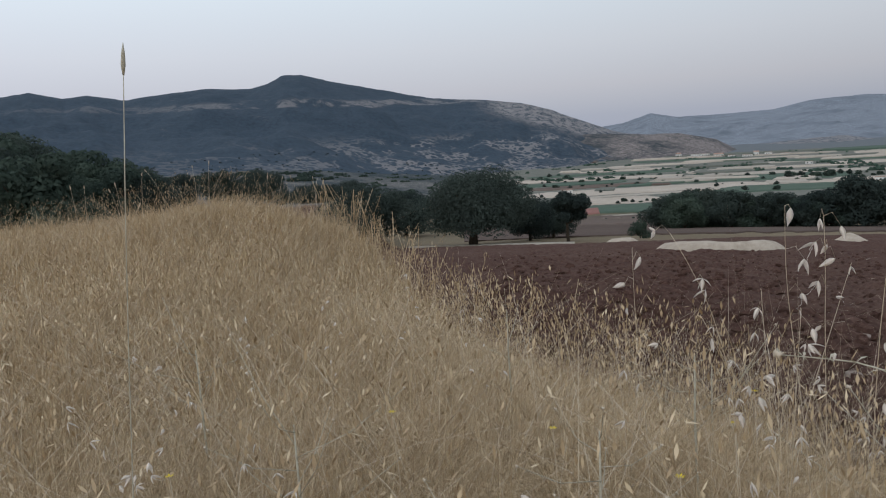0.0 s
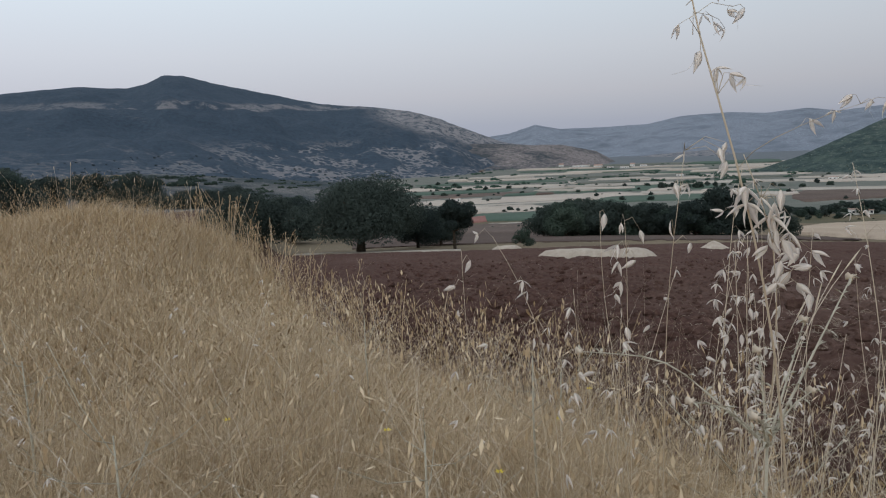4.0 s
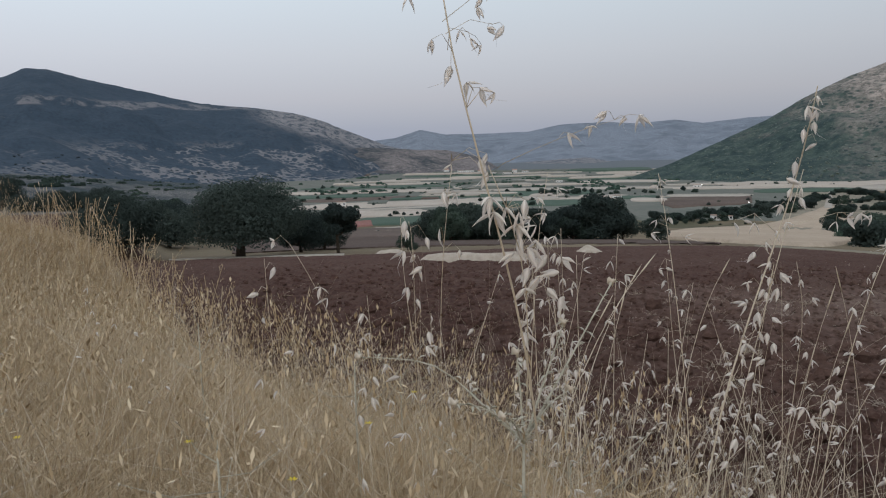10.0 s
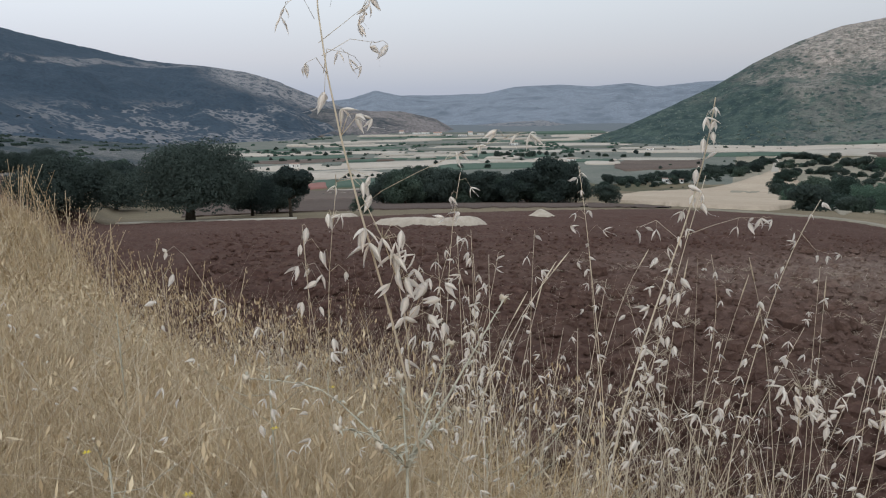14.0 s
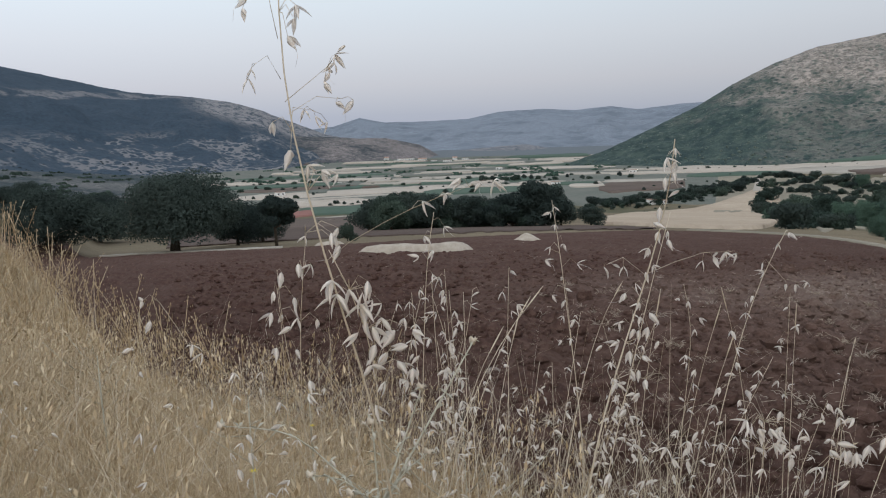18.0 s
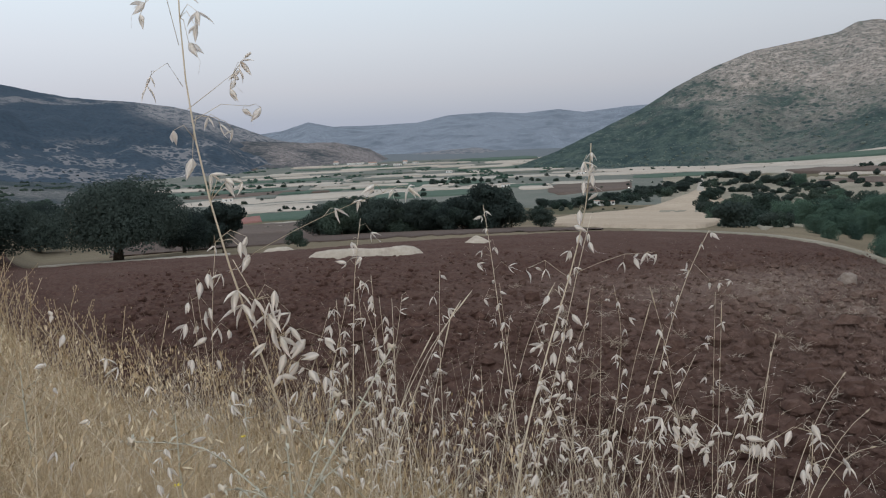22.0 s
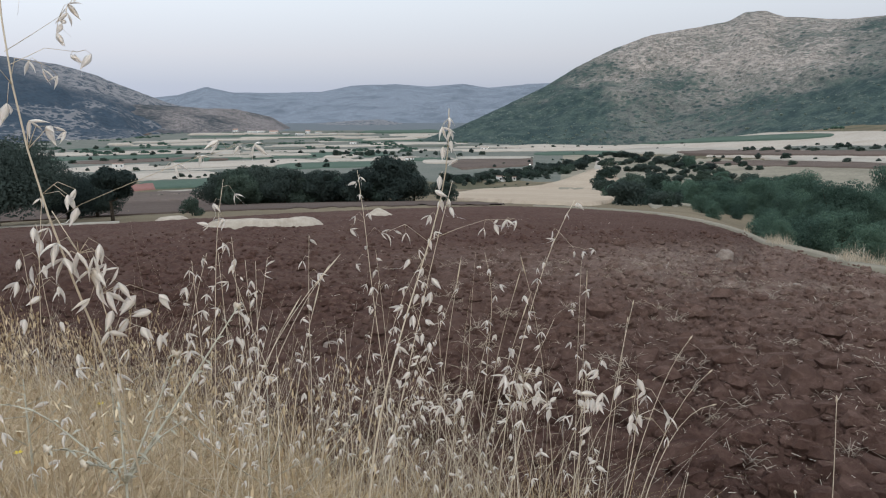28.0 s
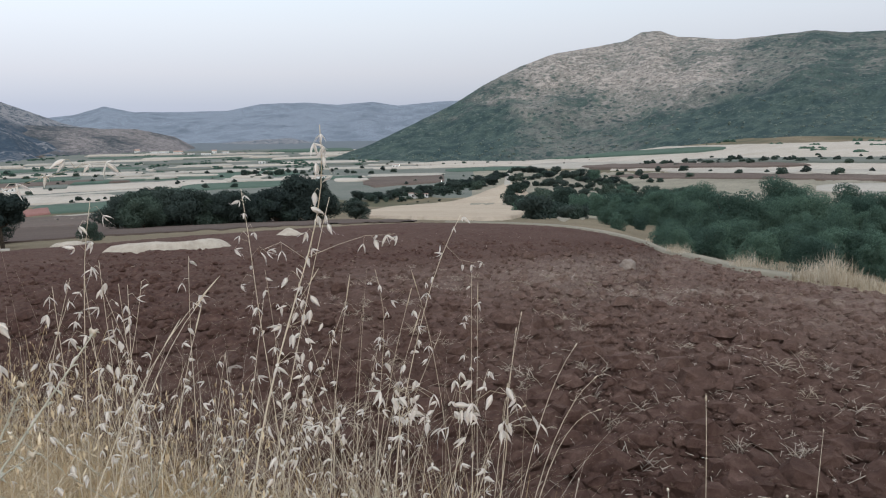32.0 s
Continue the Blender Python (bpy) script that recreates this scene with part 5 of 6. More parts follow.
def wild_oat(line, n, size=1.0, head=0.5, radius=0.0013, spread=0.045, sprigs=(), extra=(), label=OAT_LABEL):
    """One oat plant. line: its stalk from the top down, carried on to the ground; n: spikelets along the top share, head; sprigs: long side branches that end in husks; extra: single husks close to the stalk."""
    line = [Vector(p) for p in line]
    d = (line[-1] - line[-2]).normalized()
    d = Vector((0.35 * d.x, 0.35 * d.y, min(d.z, -0.3))).normalized()
    low = line[-1].copy()
    for _ in range(60):
        if low.z < float(height(low.x, low.y)) - 0.02:
            break
        low += d * 0.03
    if (low - line[-1]).length > 0.02:
        line.append(low)
    base = line[-1].copy()
    P = along([p - base for p in line], 18)
    root = new("wild_oat")
    root.location = base
    bm = bmesh.new()
    tube(bm, P, [radius * (0.35 + 0.65 * k / 17) for k in range(18)], 5)
    spots = []
    for i in range(n):
        t = head * ((i + float(orng.uniform(0, 0.8))) / max(1, n)) * 17
        k = min(int(t), 16)
        p = P[k].lerp(P[k + 1], t - k)
        a = orng.uniform(0, 2 * math.pi)
        reach = spread * float(orng.uniform(0.35, 1.1)) * (0.5 + 0.7 * t / (17 * head))
        e = p + Vector((math.cos(a) * reach, 0.7 * math.sin(a) * reach, reach * float(orng.uniform(-0.7, 0.3))))
        knee = p.lerp(e, 0.55) + Vector((0, 0, 0.45 * reach))
        tube(bm, [p, knee, e], [0.0005, 0.0004, 0.0003], 3)
        spots.append((e, size))
    for s in sprigs:
        pts = [Vector(q) - base for q in s[0]]
        tube(bm, pts, np.linspace(0.0005, 0.0003, len(pts)), 4)
        for e in s[1]:
            e = Vector(e) - base
            near = min(pts[len(pts) // 2:], key=lambda q: (q - e).length)
            tube(bm, [near, near.lerp(e, 0.6) + Vector((0, 0, 0.004)), e], [0.0004, 0.0003, 0.0003], 3)
            spots.append((e, size))
    for e in extra:
        e = Vector(e) - base
        p = min(P, key=lambda q: (q - e).length + 0.3 * abs(q.z - e.z - 0.02))
        tube(bm, [p, p.lerp(e, 0.5) + Vector((0, 0, 0.012)), e], [0.0006, 0.0004, 0.0003], 3)
        spots.append((e, size))
    part("stalk", bm_mesh("stalk", bm, M_STEM), root)
    for e, k in spots:
        hang(root, e, k)
    return tagged(root, label, "wild oat", G_OAT)


# the tallest oat, leaning across the view
wild_oat([(0.443, 0.97, 1.897), (0.439, 0.97, 1.847), (0.436, 0.96, 1.778), (0.438, 0.94, 1.705), (0.439, 0.91, 1.664), (0.446, 0.87, 1.593), (0.457, 0.86, 1.531), (0.471, 0.86, 1.481), (0.490, 0.87, 1.418), (0.515, 0.88, 1.351)], 0, 0.95, 0.3, 0.0022, 0.02,
         [([(0.438, 0.945, 1.715), (0.470, 0.965, 1.738), (0.500, 0.98, 1.760)], [(0.524, 0.98, 1.785), (0.510, 0.98, 1.775), (0.509, 0.98, 1.764), (0.502, 0.98, 1.752), (0.495, 0.98, 1.741)]),
          ([(0.440, 0.94, 1.700), (0.480, 0.965, 1.722), (0.515, 0.98, 1.720)], [(0.508, 0.98, 1.716), (0.531, 0.98, 1.718)]),
          ([(0.439, 0.93, 1.680), (0.447, 0.945, 1.708), (0.470, 0.95, 1.705)], [(0.461, 0.95, 1.706), (0.474, 0.95, 1.698), (0.489, 0.95, 1.690)]),
          ([(0.436, 0.96, 1.790), (0.425, 0.95, 1.845), (0.410, 0.95, 1.842)], [(0.402, 0.95, 1.835), (0.396, 0.95, 1.822)]),
          ([(0.436, 0.955, 1.742), (0.420, 0.945, 1.768), (0.405, 0.94, 1.758)], [(0.400, 0.94, 1.752), (0.396, 0.942, 1.742)]),
          ([(0.457, 0.86, 1.531), (0.496, 0.90, 1.546), (0.557, 0.95, 1.562), (0.601, 0.97, 1.575), (0.645, 0.98, 1.588), (0.690, 0.98, 1.600)], [(0.620, 0.98, 1.584), (0.654, 0.98, 1.592), (0.678, 0.98, 1.612), (0.706, 0.98, 1.604), (0.728, 0.98, 1.606)])],
         [(0.449, 0.95, 1.860), (0.458, 0.95, 1.828), (0.455, 0.95, 1.812), (0.446, 0.95, 1.792), (0.417, 0.92, 1.690), (0.433, 0.90, 1.658), (0.452, 0.90, 1.640), (0.468, 0.90, 1.634), (0.487, 0.90, 1.628)],
         "tall pale wild oat leaning across the view with gaping husks")
# the dense drooping head on a second stalk beside it
wild_oat([(0.462, 0.86, 1.545), (0.480, 0.858, 1.515), (0.505, 0.865, 1.46), (0.520, 0.88, 1.38), (0.525, 0.90, 1.25), (0.530, 0.93, 1.05)], 3, 1.2, 0.3, 0.0015, 0.03, (),
         [(0.506, 0.86, 1.505), (0.464, 0.86, 1.510), (0.483, 0.86, 1.498), (0.499, 0.86, 1.492), (0.511, 0.86, 1.482), (0.525, 0.87, 1.474), (0.501, 0.86, 1.462), (0.509, 0.86, 1.450), (0.543, 0.88, 1.437), (0.559, 0.88, 1.415), (0.533, 0.88, 1.410), (0.571, 0.90, 1.380), (0.573, 0.90, 1.430), (0.492, 0.86, 1.445), (0.534, 0.90, 1.368), (0.524, 0.87, 1.457), (0.515, 0.87, 1.425), (0.548, 0.89, 1.395), (0.498, 0.865, 1.478), (0.51, 0.87, 1.40)],
         "wild oat with a dense drooping head of large pale husks")
# thin plants standing before the field
wild_oat([(0.446, 1.15, 1.45), (0.452, 1.15, 1.415), (0.448, 1.15, 1.325), (0.452, 1.15, 1.225), (0.46, 1.16, 1.05)], 0, 0.95, 0.4, 0.0010, 0.03, (), [(0.441, 1.15, 1.447), (0.436, 1.15, 1.415), (0.470, 1.15, 1.435), (0.452, 1.15, 1.41), (0.463, 1.15, 1.39), (0.44, 1.15, 1.36)])
wild_oat([(0.465, 1.0, 1.550), (0.458, 1.0, 1.497), (0.450, 1.0, 1.447), (0.450, 1.02, 1.332), (0.46, 1.05, 1.1)], 2, 0.95, 0.4, 0.0010, 0.03, (), [(0.463, 1.0, 1.545), (0.452, 1.0, 1.510), (0.469, 1.0, 1.508), (0.446, 1.0, 1.462), (0.498, 0.96, 1.558), (0.489, 0.96, 1.552), (0.499, 0.96, 1.535)])
wild_oat([(1.264, 1.75, 1.500), (1.257, 1.70, 1.381), (1.233, 1.62, 1.215), (1.252, 1.60, 0.998), (1.270, 1.60, 0.797)], 10, 1.05, 0.24, 0.0019, 0.05)
wild_oat([(0.835, 1.5, 1.515), (0.816, 1.5, 1.430), (0.801, 1.5, 1.205), (0.791, 1.5, 1.011)], 17, 1.15, 0.55, 0.0016, 0.05)
wild_oat([(0.753, 1.35, 1.392), (0.722, 1.35, 1.291), (0.699, 1.35, 1.184), (0.68, 1.33, 1.0)], 8, 1.0, 0.5, 0.0012, 0.04)
wild_oat([(0.816, 1.4, 1.410), (0.822, 1.4, 1.264), (0.829, 1.4, 1.086)], 11, 1.0, 0.6, 0.0012, 0.035)
wild_oat([(0.921, 1.5, 1.340), (0.904, 1.5, 1.236), (0.851, 1.5, 1.047)], 9, 1.0, 0.6, 0.0013, 0.04)
wild_oat([(1.060, 1.6, 1.365), (1.052, 1.6, 1.183), (1.054, 1.6, 1.043), (1.051, 1.6, 0.865)], 15, 1.05, 0.6, 0.0014, 0.04)
# the thickest plant, its head divided, with two side branches
wild_oat([(1.098, 1.055, 1.655), (1.104, 1.065, 1.635), (1.125, 1.09, 1.605), (1.145, 1.13, 1.560), (1.151, 1.15, 1.503), (1.133, 1.15, 1.445), (1.094, 1.15, 1.351), (1.062, 1.15, 1.269), (1.026, 1.15, 1.161), (0.994, 1.15, 1.060)], 23, 1.05, 0.62, 0.0026, 0.042,
         [([(1.120, 1.15, 1.412), (1.181, 1.15, 1.428), (1.247, 1.15, 1.440), (1.310, 1.15, 1.436)], [(1.299, 1.15, 1.436), (1.325, 1.15, 1.432), (1.270, 1.15, 1.430), (1.243, 1.15, 1.424)]),
          ([(1.112, 1.15, 1.41), (1.064, 1.15, 1.446), (1.030, 1.15, 1.436)], [(1.023, 1.15, 1.432), (1.043, 1.15, 1.434), (1.065, 1.15, 1.430)])],
         [(1.112, 1.07, 1.618), (1.118, 1.08, 1.60), (1.10, 1.15, 1.36), (1.115, 1.14, 1.34), (1.09, 1.15, 1.31), (1.12, 1.15, 1.31), (1.08, 1.15, 1.27), (1.10, 1.14, 1.26), (1.10, 1.15, 1.23), (1.115, 1.15, 1.21), (1.145, 1.15, 1.28)],
         "tall thick wild oat hung with many pale husks")
wild_oat([(1.175, 1.16, 1.52), (1.155, 1.16, 1.46), (1.135, 1.16, 1.39), (1.110, 1.16, 1.30), (1.07, 1.16, 1.15), (1.03, 1.16, 1.0)], 9, 1.0, 0.4, 0.0016, 0.03)
wild_oat([(1.715, 1.4, 1.425), (1.649, 1.4, 1.338), (1.606, 1.4, 1.238), (1.574, 1.4, 1.154), (1.537, 1.4, 1.027), (1.505, 1.4, 0.917)], 16, 1.05, 0.5, 0.0019, 0.035, [([(1.66, 1.4, 1.35), (1.71, 1.4, 1.305), (1.76, 1.4, 1.29)], [(1.75, 1.4, 1.286), (1.79, 1.4, 1.288), (1.72, 1.4, 1.29)])])
wild_oat([(1.841, 1.5, 1.235), (1.838, 1.5, 0.993), (1.840, 1.5, 0.751)], 9, 1.0, 0.35, 0.0014, 0.04)
wild_oat([(1.574, 1.6, 1.270), (1.607, 1.6, 1.150), (1.586, 1.6, 0.947), (1.563, 1.6, 0.751)], 9, 1.0, 0.35, 0.0016, 0.045)
wild_oat([(1.393, 1.9, 1.250), (1.418, 1.9, 1.025), (1.384, 1.8, 0.827)], 10, 1.05, 0.55, 0.0015, 0.045)
wild_oat([(0.475, 1.33, 1.45), (0.48, 1.34, 1.33), (0.52, 1.36, 1.1), (0.55, 1.38, 0.9)], 8, 1.05, 0.5, 0.0011, 0.05)
wild_oat([(0.245, 1.40, 1.385), (0.25, 1.41, 1.25), (0.27, 1.42, 1.05)], 7, 1.0, 0.45, 0.0010, 0.045)
wild_oat([(0.28, 1.30, 1.42), (0.33, 1.29, 1.33), (0.37, 1.29, 1.2), (0.39, 1.3, 1.0)], 8, 1.05, 0.5, 0.0011, 0.05)
wild_oat([(0.39, 1.22, 1.34), (0.40, 1.22, 1.2), (0.42, 1.22, 1.0)], 8, 1.05, 0.5, 0.0011, 0.045)
# bushy sprays of wide husks on short stalks
for cx, cy, cz, m in ((1.105, 0.85, 1.205, 26), (1.155, 0.76, 1.215, 14), (1.165, 0.665, 1.235, 12), (1.06, 0.98, 1.14, 9)):
    wild_oat([(cx, cy, cz + 0.03), (cx + 0.005, cy, cz - 0.03), (cx - 0.01, cy + 0.01, cz - 0.15), (cx + 0.0, cy + 0.05, 0.9)], 0, 0.95, 0.4, 0.0015, 0.03, (),
             [(cx + float(orng.normal()) * 0.025, cy + float(orng.normal()) * 0.02, cz + float(orng.normal()) * 0.025) for _ in range(m)], "short wild oat with a bushy spray of wide pale husks")
# the rest of the stand: sheaves of thin plants that fan out from shared feet on the lip
for fx, fy, m in ((0.74, 1.30, 3), (0.88, 1.45, 3), (0.98, 1.55, 4), (1.10, 1.42, 4), (1.22, 1.60, 5), (1.30, 1.35, 5), (1.42, 1.52, 5), (1.50, 1.28, 4), (1.20, 2.05, 4), (1.02, 1.95, 3), (1.58, 1.55, 3), (0.62, 1.55, 3), (1.35, 1.12, 4)):
    for j in range(m):
        b = on_ground(fx + float(orng.normal()) * 0.05, fy + float(orng.normal()) * 0.05)
        up = float(orng.uniform(0.42, 0.86)) * (0.85 if fx > 1.45 else 1.0)
        lean = Vector((float(orng.normal()) * 0.20 + 0.06, float(orng.normal()) * 0.12, 0)) * up
        mid = Vector(b) + lean * 0.35 + Vector((0, 0, 0.55 * up))
        wild_oat([Vector(b) + lean + Vector((0, 0, up)), mid, Vector(b) + lean * 0.08 + Vector((0, 0, 0.2 * up)), b], int(orng.integers(4, 10)), float(orng.uniform(0.75, 1.0)), float(orng.uniform(0.35, 0.65)), 0.0014, 0.034)
# a few between the pale grasses of the bank
for i in range(12):
    a, r = orng.uniform(-32, 6), orng.uniform(0.9, 2.4)
    x, y = (float(v) for v in polar(a, r))
    b = Vector(on_ground(x, y))
    wild_oat([b + Vector((orng.normal() * 0.1, orng.normal() * 0.1, orng.uniform(0.46, 0.6))), b + Vector((0, 0, 0.3)), b], 7, 0.75, 0.4, 0.001, 0.04)


def stalk(pts, radius, tip, label, group="bare grass stalks", head=0.0, mat=None):
    root = new("grass_stalk")
    base = Vector(pts[0])
    root.location = base
    bm = bmesh.new()
    P = [Vector(p) - base for p in pts]
    ts = np.linspace(0, 1, 12)
    path = [bez(P[0], P[1], P[2], float(t)) for t in ts]
    tube(bm, path, [radius * (1 - 0.6 * t) for t in ts], 5)
    part("stem", bm_mesh("stem", bm, mat or M_STEM), root)
    if head:
        bm = bmesh.new()
        d = (path[-1] - path[-2]).normalized()
        tube(bm, [path[-1] - d * head * 0.2, path[-1] + d * head * 0.15, path[-1] + d * head * 0.6, path[-1] + d * head], [radius * 0.8, tip, tip * 0.8, radius * 0.2], 7)
        part("seed_head", bm_mesh("seed_head", bm, mat or M_STEM), root)
    return tagged(root, label, "grass stalk", group)


stalk([on_ground(-0.262, 0.452), (-0.2335, 0.452, 1.3), (-0.2008, 0.45, 1.608)], 0.0005, 0.0010, "single upright greyish grass stalk with a narrow seed head", head=0.011, mat=M_THISTLE.m)
for bx, by, mx, my, mz, ex, ey, ez in ((1.60, 1.15, 1.70, 1.15, 0.95, 1.85, 1.12, 1.10), (1.61, 1.13, 1.70, 1.12, 0.92, 1.88, 1.08, 1.02), (1.62, 1.12, 1.70, 1.11, 0.95, 1.86, 1.05, 0.95),
                                       (1.66, 0.62, 1.72, 0.66, 0.85, 1.76, 0.70, 1.10), (1.64, 1.35, 1.71, 1.35, 0.86, 1.83, 1.28, 0.90), (1.66, 1.22, 1.72, 1.25, 0.85, 1.79, 1.27, 1.12), (1.68, 1.28, 1.75, 1.30, 0.85, 1.84, 1.30, 1.15)):
    stalk([on_ground(bx, by), (mx, my, mz), (ex, ey, ez)], 0.0014, 0.002, "bent bare dry grass stalk at the field edge", head=0.012)
# straight stalks with narrow plumes that lean across the stand
for P in (((0.60, 1.18, 0.70), (0.74, 1.30, 1.14), (1.035, 1.45, 1.307)), ((0.66, 1.22, 0.66), (0.80, 1.34, 1.12), (1.037, 1.50, 1.273)), ((0.72, 1.32, 0.60), (0.82, 1.42, 1.08), (0.965, 1.50, 1.203)), ((1.06, 1.44, 0.55), (1.18, 1.54, 1.10), (1.43, 1.70, 1.24)),
          ((1.50, 1.58, 0.5), (1.57, 1.60, 0.86), (1.682, 1.60, 1.150)), ((1.88, 1.60, 0.4), (1.82, 1.60, 0.92), (1.718, 1.60, 1.195)), ((1.86, 1.5, 0.4), (1.858, 1.5, 0.8), (1.864, 1.5, 1.147)), ((1.33, 1.5, 0.5), (1.36, 1.52, 0.9), (1.45, 1.55, 1.22)), ((1.36, 1.4, 0.5), (1.44, 1.42, 0.85), (1.60, 1.46, 1.12)), ((0.92, 1.5, 0.6), (0.95, 1.52, 0.95), (1.06, 1.58, 1.20))):
    stalk([on_ground(P[0][0], P[0][1]), P[1], P[2]], 0.0014, 0.0017, "long straight grass stalk with a narrow plume", head=0.06)
for i in range(5):
    x0, y0 = orng.uniform(1.6, 2.2), orng.uniform(0.5, 1.05)
    b = on_ground(x0, y0)
    L, a = float(orng.uniform(0.3, 0.7)), float(orng.uniform(-0.3, 0.9))
    stalk([b, (x0 + 0.05, y0, b[2] + 0.8 * L), (x0 + L * 0.75 * math.cos(a), y0 + L * 0.45 * math.sin(a), b[2] + 0.85 * L)], 0.0013, 0.002, "bent bare dry grass stalk at the field edge", head=0.012)
for i in range(26):
    a, r = orng.uniform(-30, 2), orng.uniform(5.0, 11.0)
    x, y = (float(v) for v in polar(a, r))
    if x > edge_x(y) - 0.1:
        continue
    b = on_ground(x, y)
    stalk([b, (x, y, b[2] + 0.4), (x + orng.normal() * 0.08, y, b[2] + orng.uniform(0.55, 0.72))], 0.0022, 0.005, "tall dry grass stalk rising over the bank", head=0.04)


# fine oats further along the lip of the bank, too many to count
def far_oats(seed, n):
    rng = np.random.default_rng(seed)
    y = 2.6 + 7.5 * rng.random(n) ** 1.4
    x = edge_x(y) - rng.uniform(-0.2, 0.35, n) - 0.6 * rng.random(n) ** 3
    z = height(x, y)
    h = rng.uniform(0.35, 0.72, n)
    lx, ly = rng.normal(size=n) * 0.12, rng.normal(size=n) * 0.12
    V, F, off = [], [], 0
    w = 0.0016 + 0.0003 * y
    for k in range(3):
        t0, t1 = k / 3, (k + 1) / 3
        q = np.stack([np.stack([x + lx * t ** 2 + s * w / 2, y + ly * t ** 2, z + h * t], -1) for t, s in ((t0, -1), (t0, 1), (t1, 1), (t1, -1))], 1)
        V.append(q.reshape(-1, 3))
    m = 15
    for j in range(m):
        t = rng.uniform(0.45, 1.0, n)
        a = rng.uniform(0, 6.3, n)
        rad = rng.uniform(0.01, 0.07, n) * (1.3 - t)
        c = np.stack([x + lx * t ** 2 + rad * np.cos(a) * 1.8, y + ly * t ** 2 + rad * np.sin(a), z + h * t], -1)
        ln, wd = rng.uniform(0.007, 0.013, n), rng.uniform(0.0022, 0.004, n)
        ca, sa = np.cos(a), np.sin(a)
        tilt = rng.normal(size=n) * 0.5
        up = np.stack([ca * np.sin(tilt), sa * np.sin(tilt), np.cos(tilt)], -1)
        sd = np.stack([-sa, ca, 0 * a], -1)
        sd2 = np.stack([ca, sa, 0 * a], -1)
        for d in (sd, sd2):
            q = np.stack([c + up * ln[:, None], c + d * wd[:, None], c - up * ln[:, None], c - d * wd[:, None]], 1)
            V.append(q.reshape(-1, 3))
    V = np.concatenate(V)
    F = np.arange(len(V)).reshape(-1, 4)
    return tagged(mesh_object("oat_grass", V, F, M_GRASS, False), "fine pale oat grass along the lip of the bank", "oat grass", kind="stuff")


far_oats(31, 220)

# white spiny dead thistle at the bank's lip


def thistle(x, y, z, up, label, s=1.0):
    root = new("dead_thistle")
    b = Vector((x, y, z))
    root.location = b
    bm = bmesh.new()
    tube(bm, [(0, 0, -0.02), (0.004, 0, 0.3 * up), (0.0, 0.004, 0.7 * up), (0, 0, up)], [0.0046 * s, 0.0042 * s, 0.0034 * s, 0.0018 * s], 7)
    part("stem", bm_mesh("stem", bm, M_THISTLE.m), root)
    for k in range(8):
        a = k * 2.4 + 0.4
        z0 = up * (0.62 + 0.05 * k)
        L = float(s * orng.uniform(0.10, 0.30))
        bm = bmesh.new()
        e = Vector((math.cos(a) * L, 0.7 * math.sin(a) * L, z0 + L * orng.uniform(0.35, 1.0)))
        m = Vector((0, 0, z0)).lerp(e, 0.5) + Vector((0, 0, -0.015))
        tube(bm, [(0, 0, z0), m, e], [0.0012 * s, 0.0010 * s, 0.0006 * s], 5)
        for j in range(5):
            p = m.lerp(e, j / 4)
            d = Vector((orng.normal(), orng.normal(), orng.normal())).normalized() * 0.016 * s
            tube(bm, [p, p + d], [0.0008 * s, 0.0002], 3)
        br = part("branch", bm_mesh("branch", bm, M_THISTLE.m), root)
        bm = bmesh.new()
        bmesh.ops.create_icosphere(bm, subdivisions=2, radius=0.0023 * s)
        for j, v in enumerate(bm.verts):
            v.co *= 2.0 if j % 4 == 0 else 0.8
            v.co += e
        part("seed_head", bm_mesh("seed_head", bm, M_STEM), br)
    return tagged(root, label, "thistle", "dead thistles")


def spiny_branch(pts, r0, root, name="branch"):
    """A thin branch set with narrow curled spiny leaves."""
    P = along([Vector(p) for p in pts], 10)
    bm = bmesh.new()
    tube(bm, P, np.linspace(r0, 0.4 * r0, 10), 6)
    for k in range(1, 10):
        for j in range(2):
            a, L = float(orng.uniform(0, 6.3)), float(orng.uniform(0.010, 0.024))
            d = Vector((math.cos(a), math.sin(a), float(orng.uniform(-0.2, 0.9)))).normalized()
            w = d.cross(Vector((0.2, 0.1, 1))).normalized() * 0.0022
            p, q = P[k], P[k] + d * L
            v = [bm.verts.new(c) for c in (p, p.lerp(q, 0.4) + w, q + Vector((0, 0, -0.3 * L)), p.lerp(q, 0.5) - w)]
            bm.faces.new(v)
            tube(bm, [p, p - d * 0.6 * L], [0.0006, 0.0001], 3)
    return part(name, bm_mesh(name, bm, M_THISTLE.m), root)


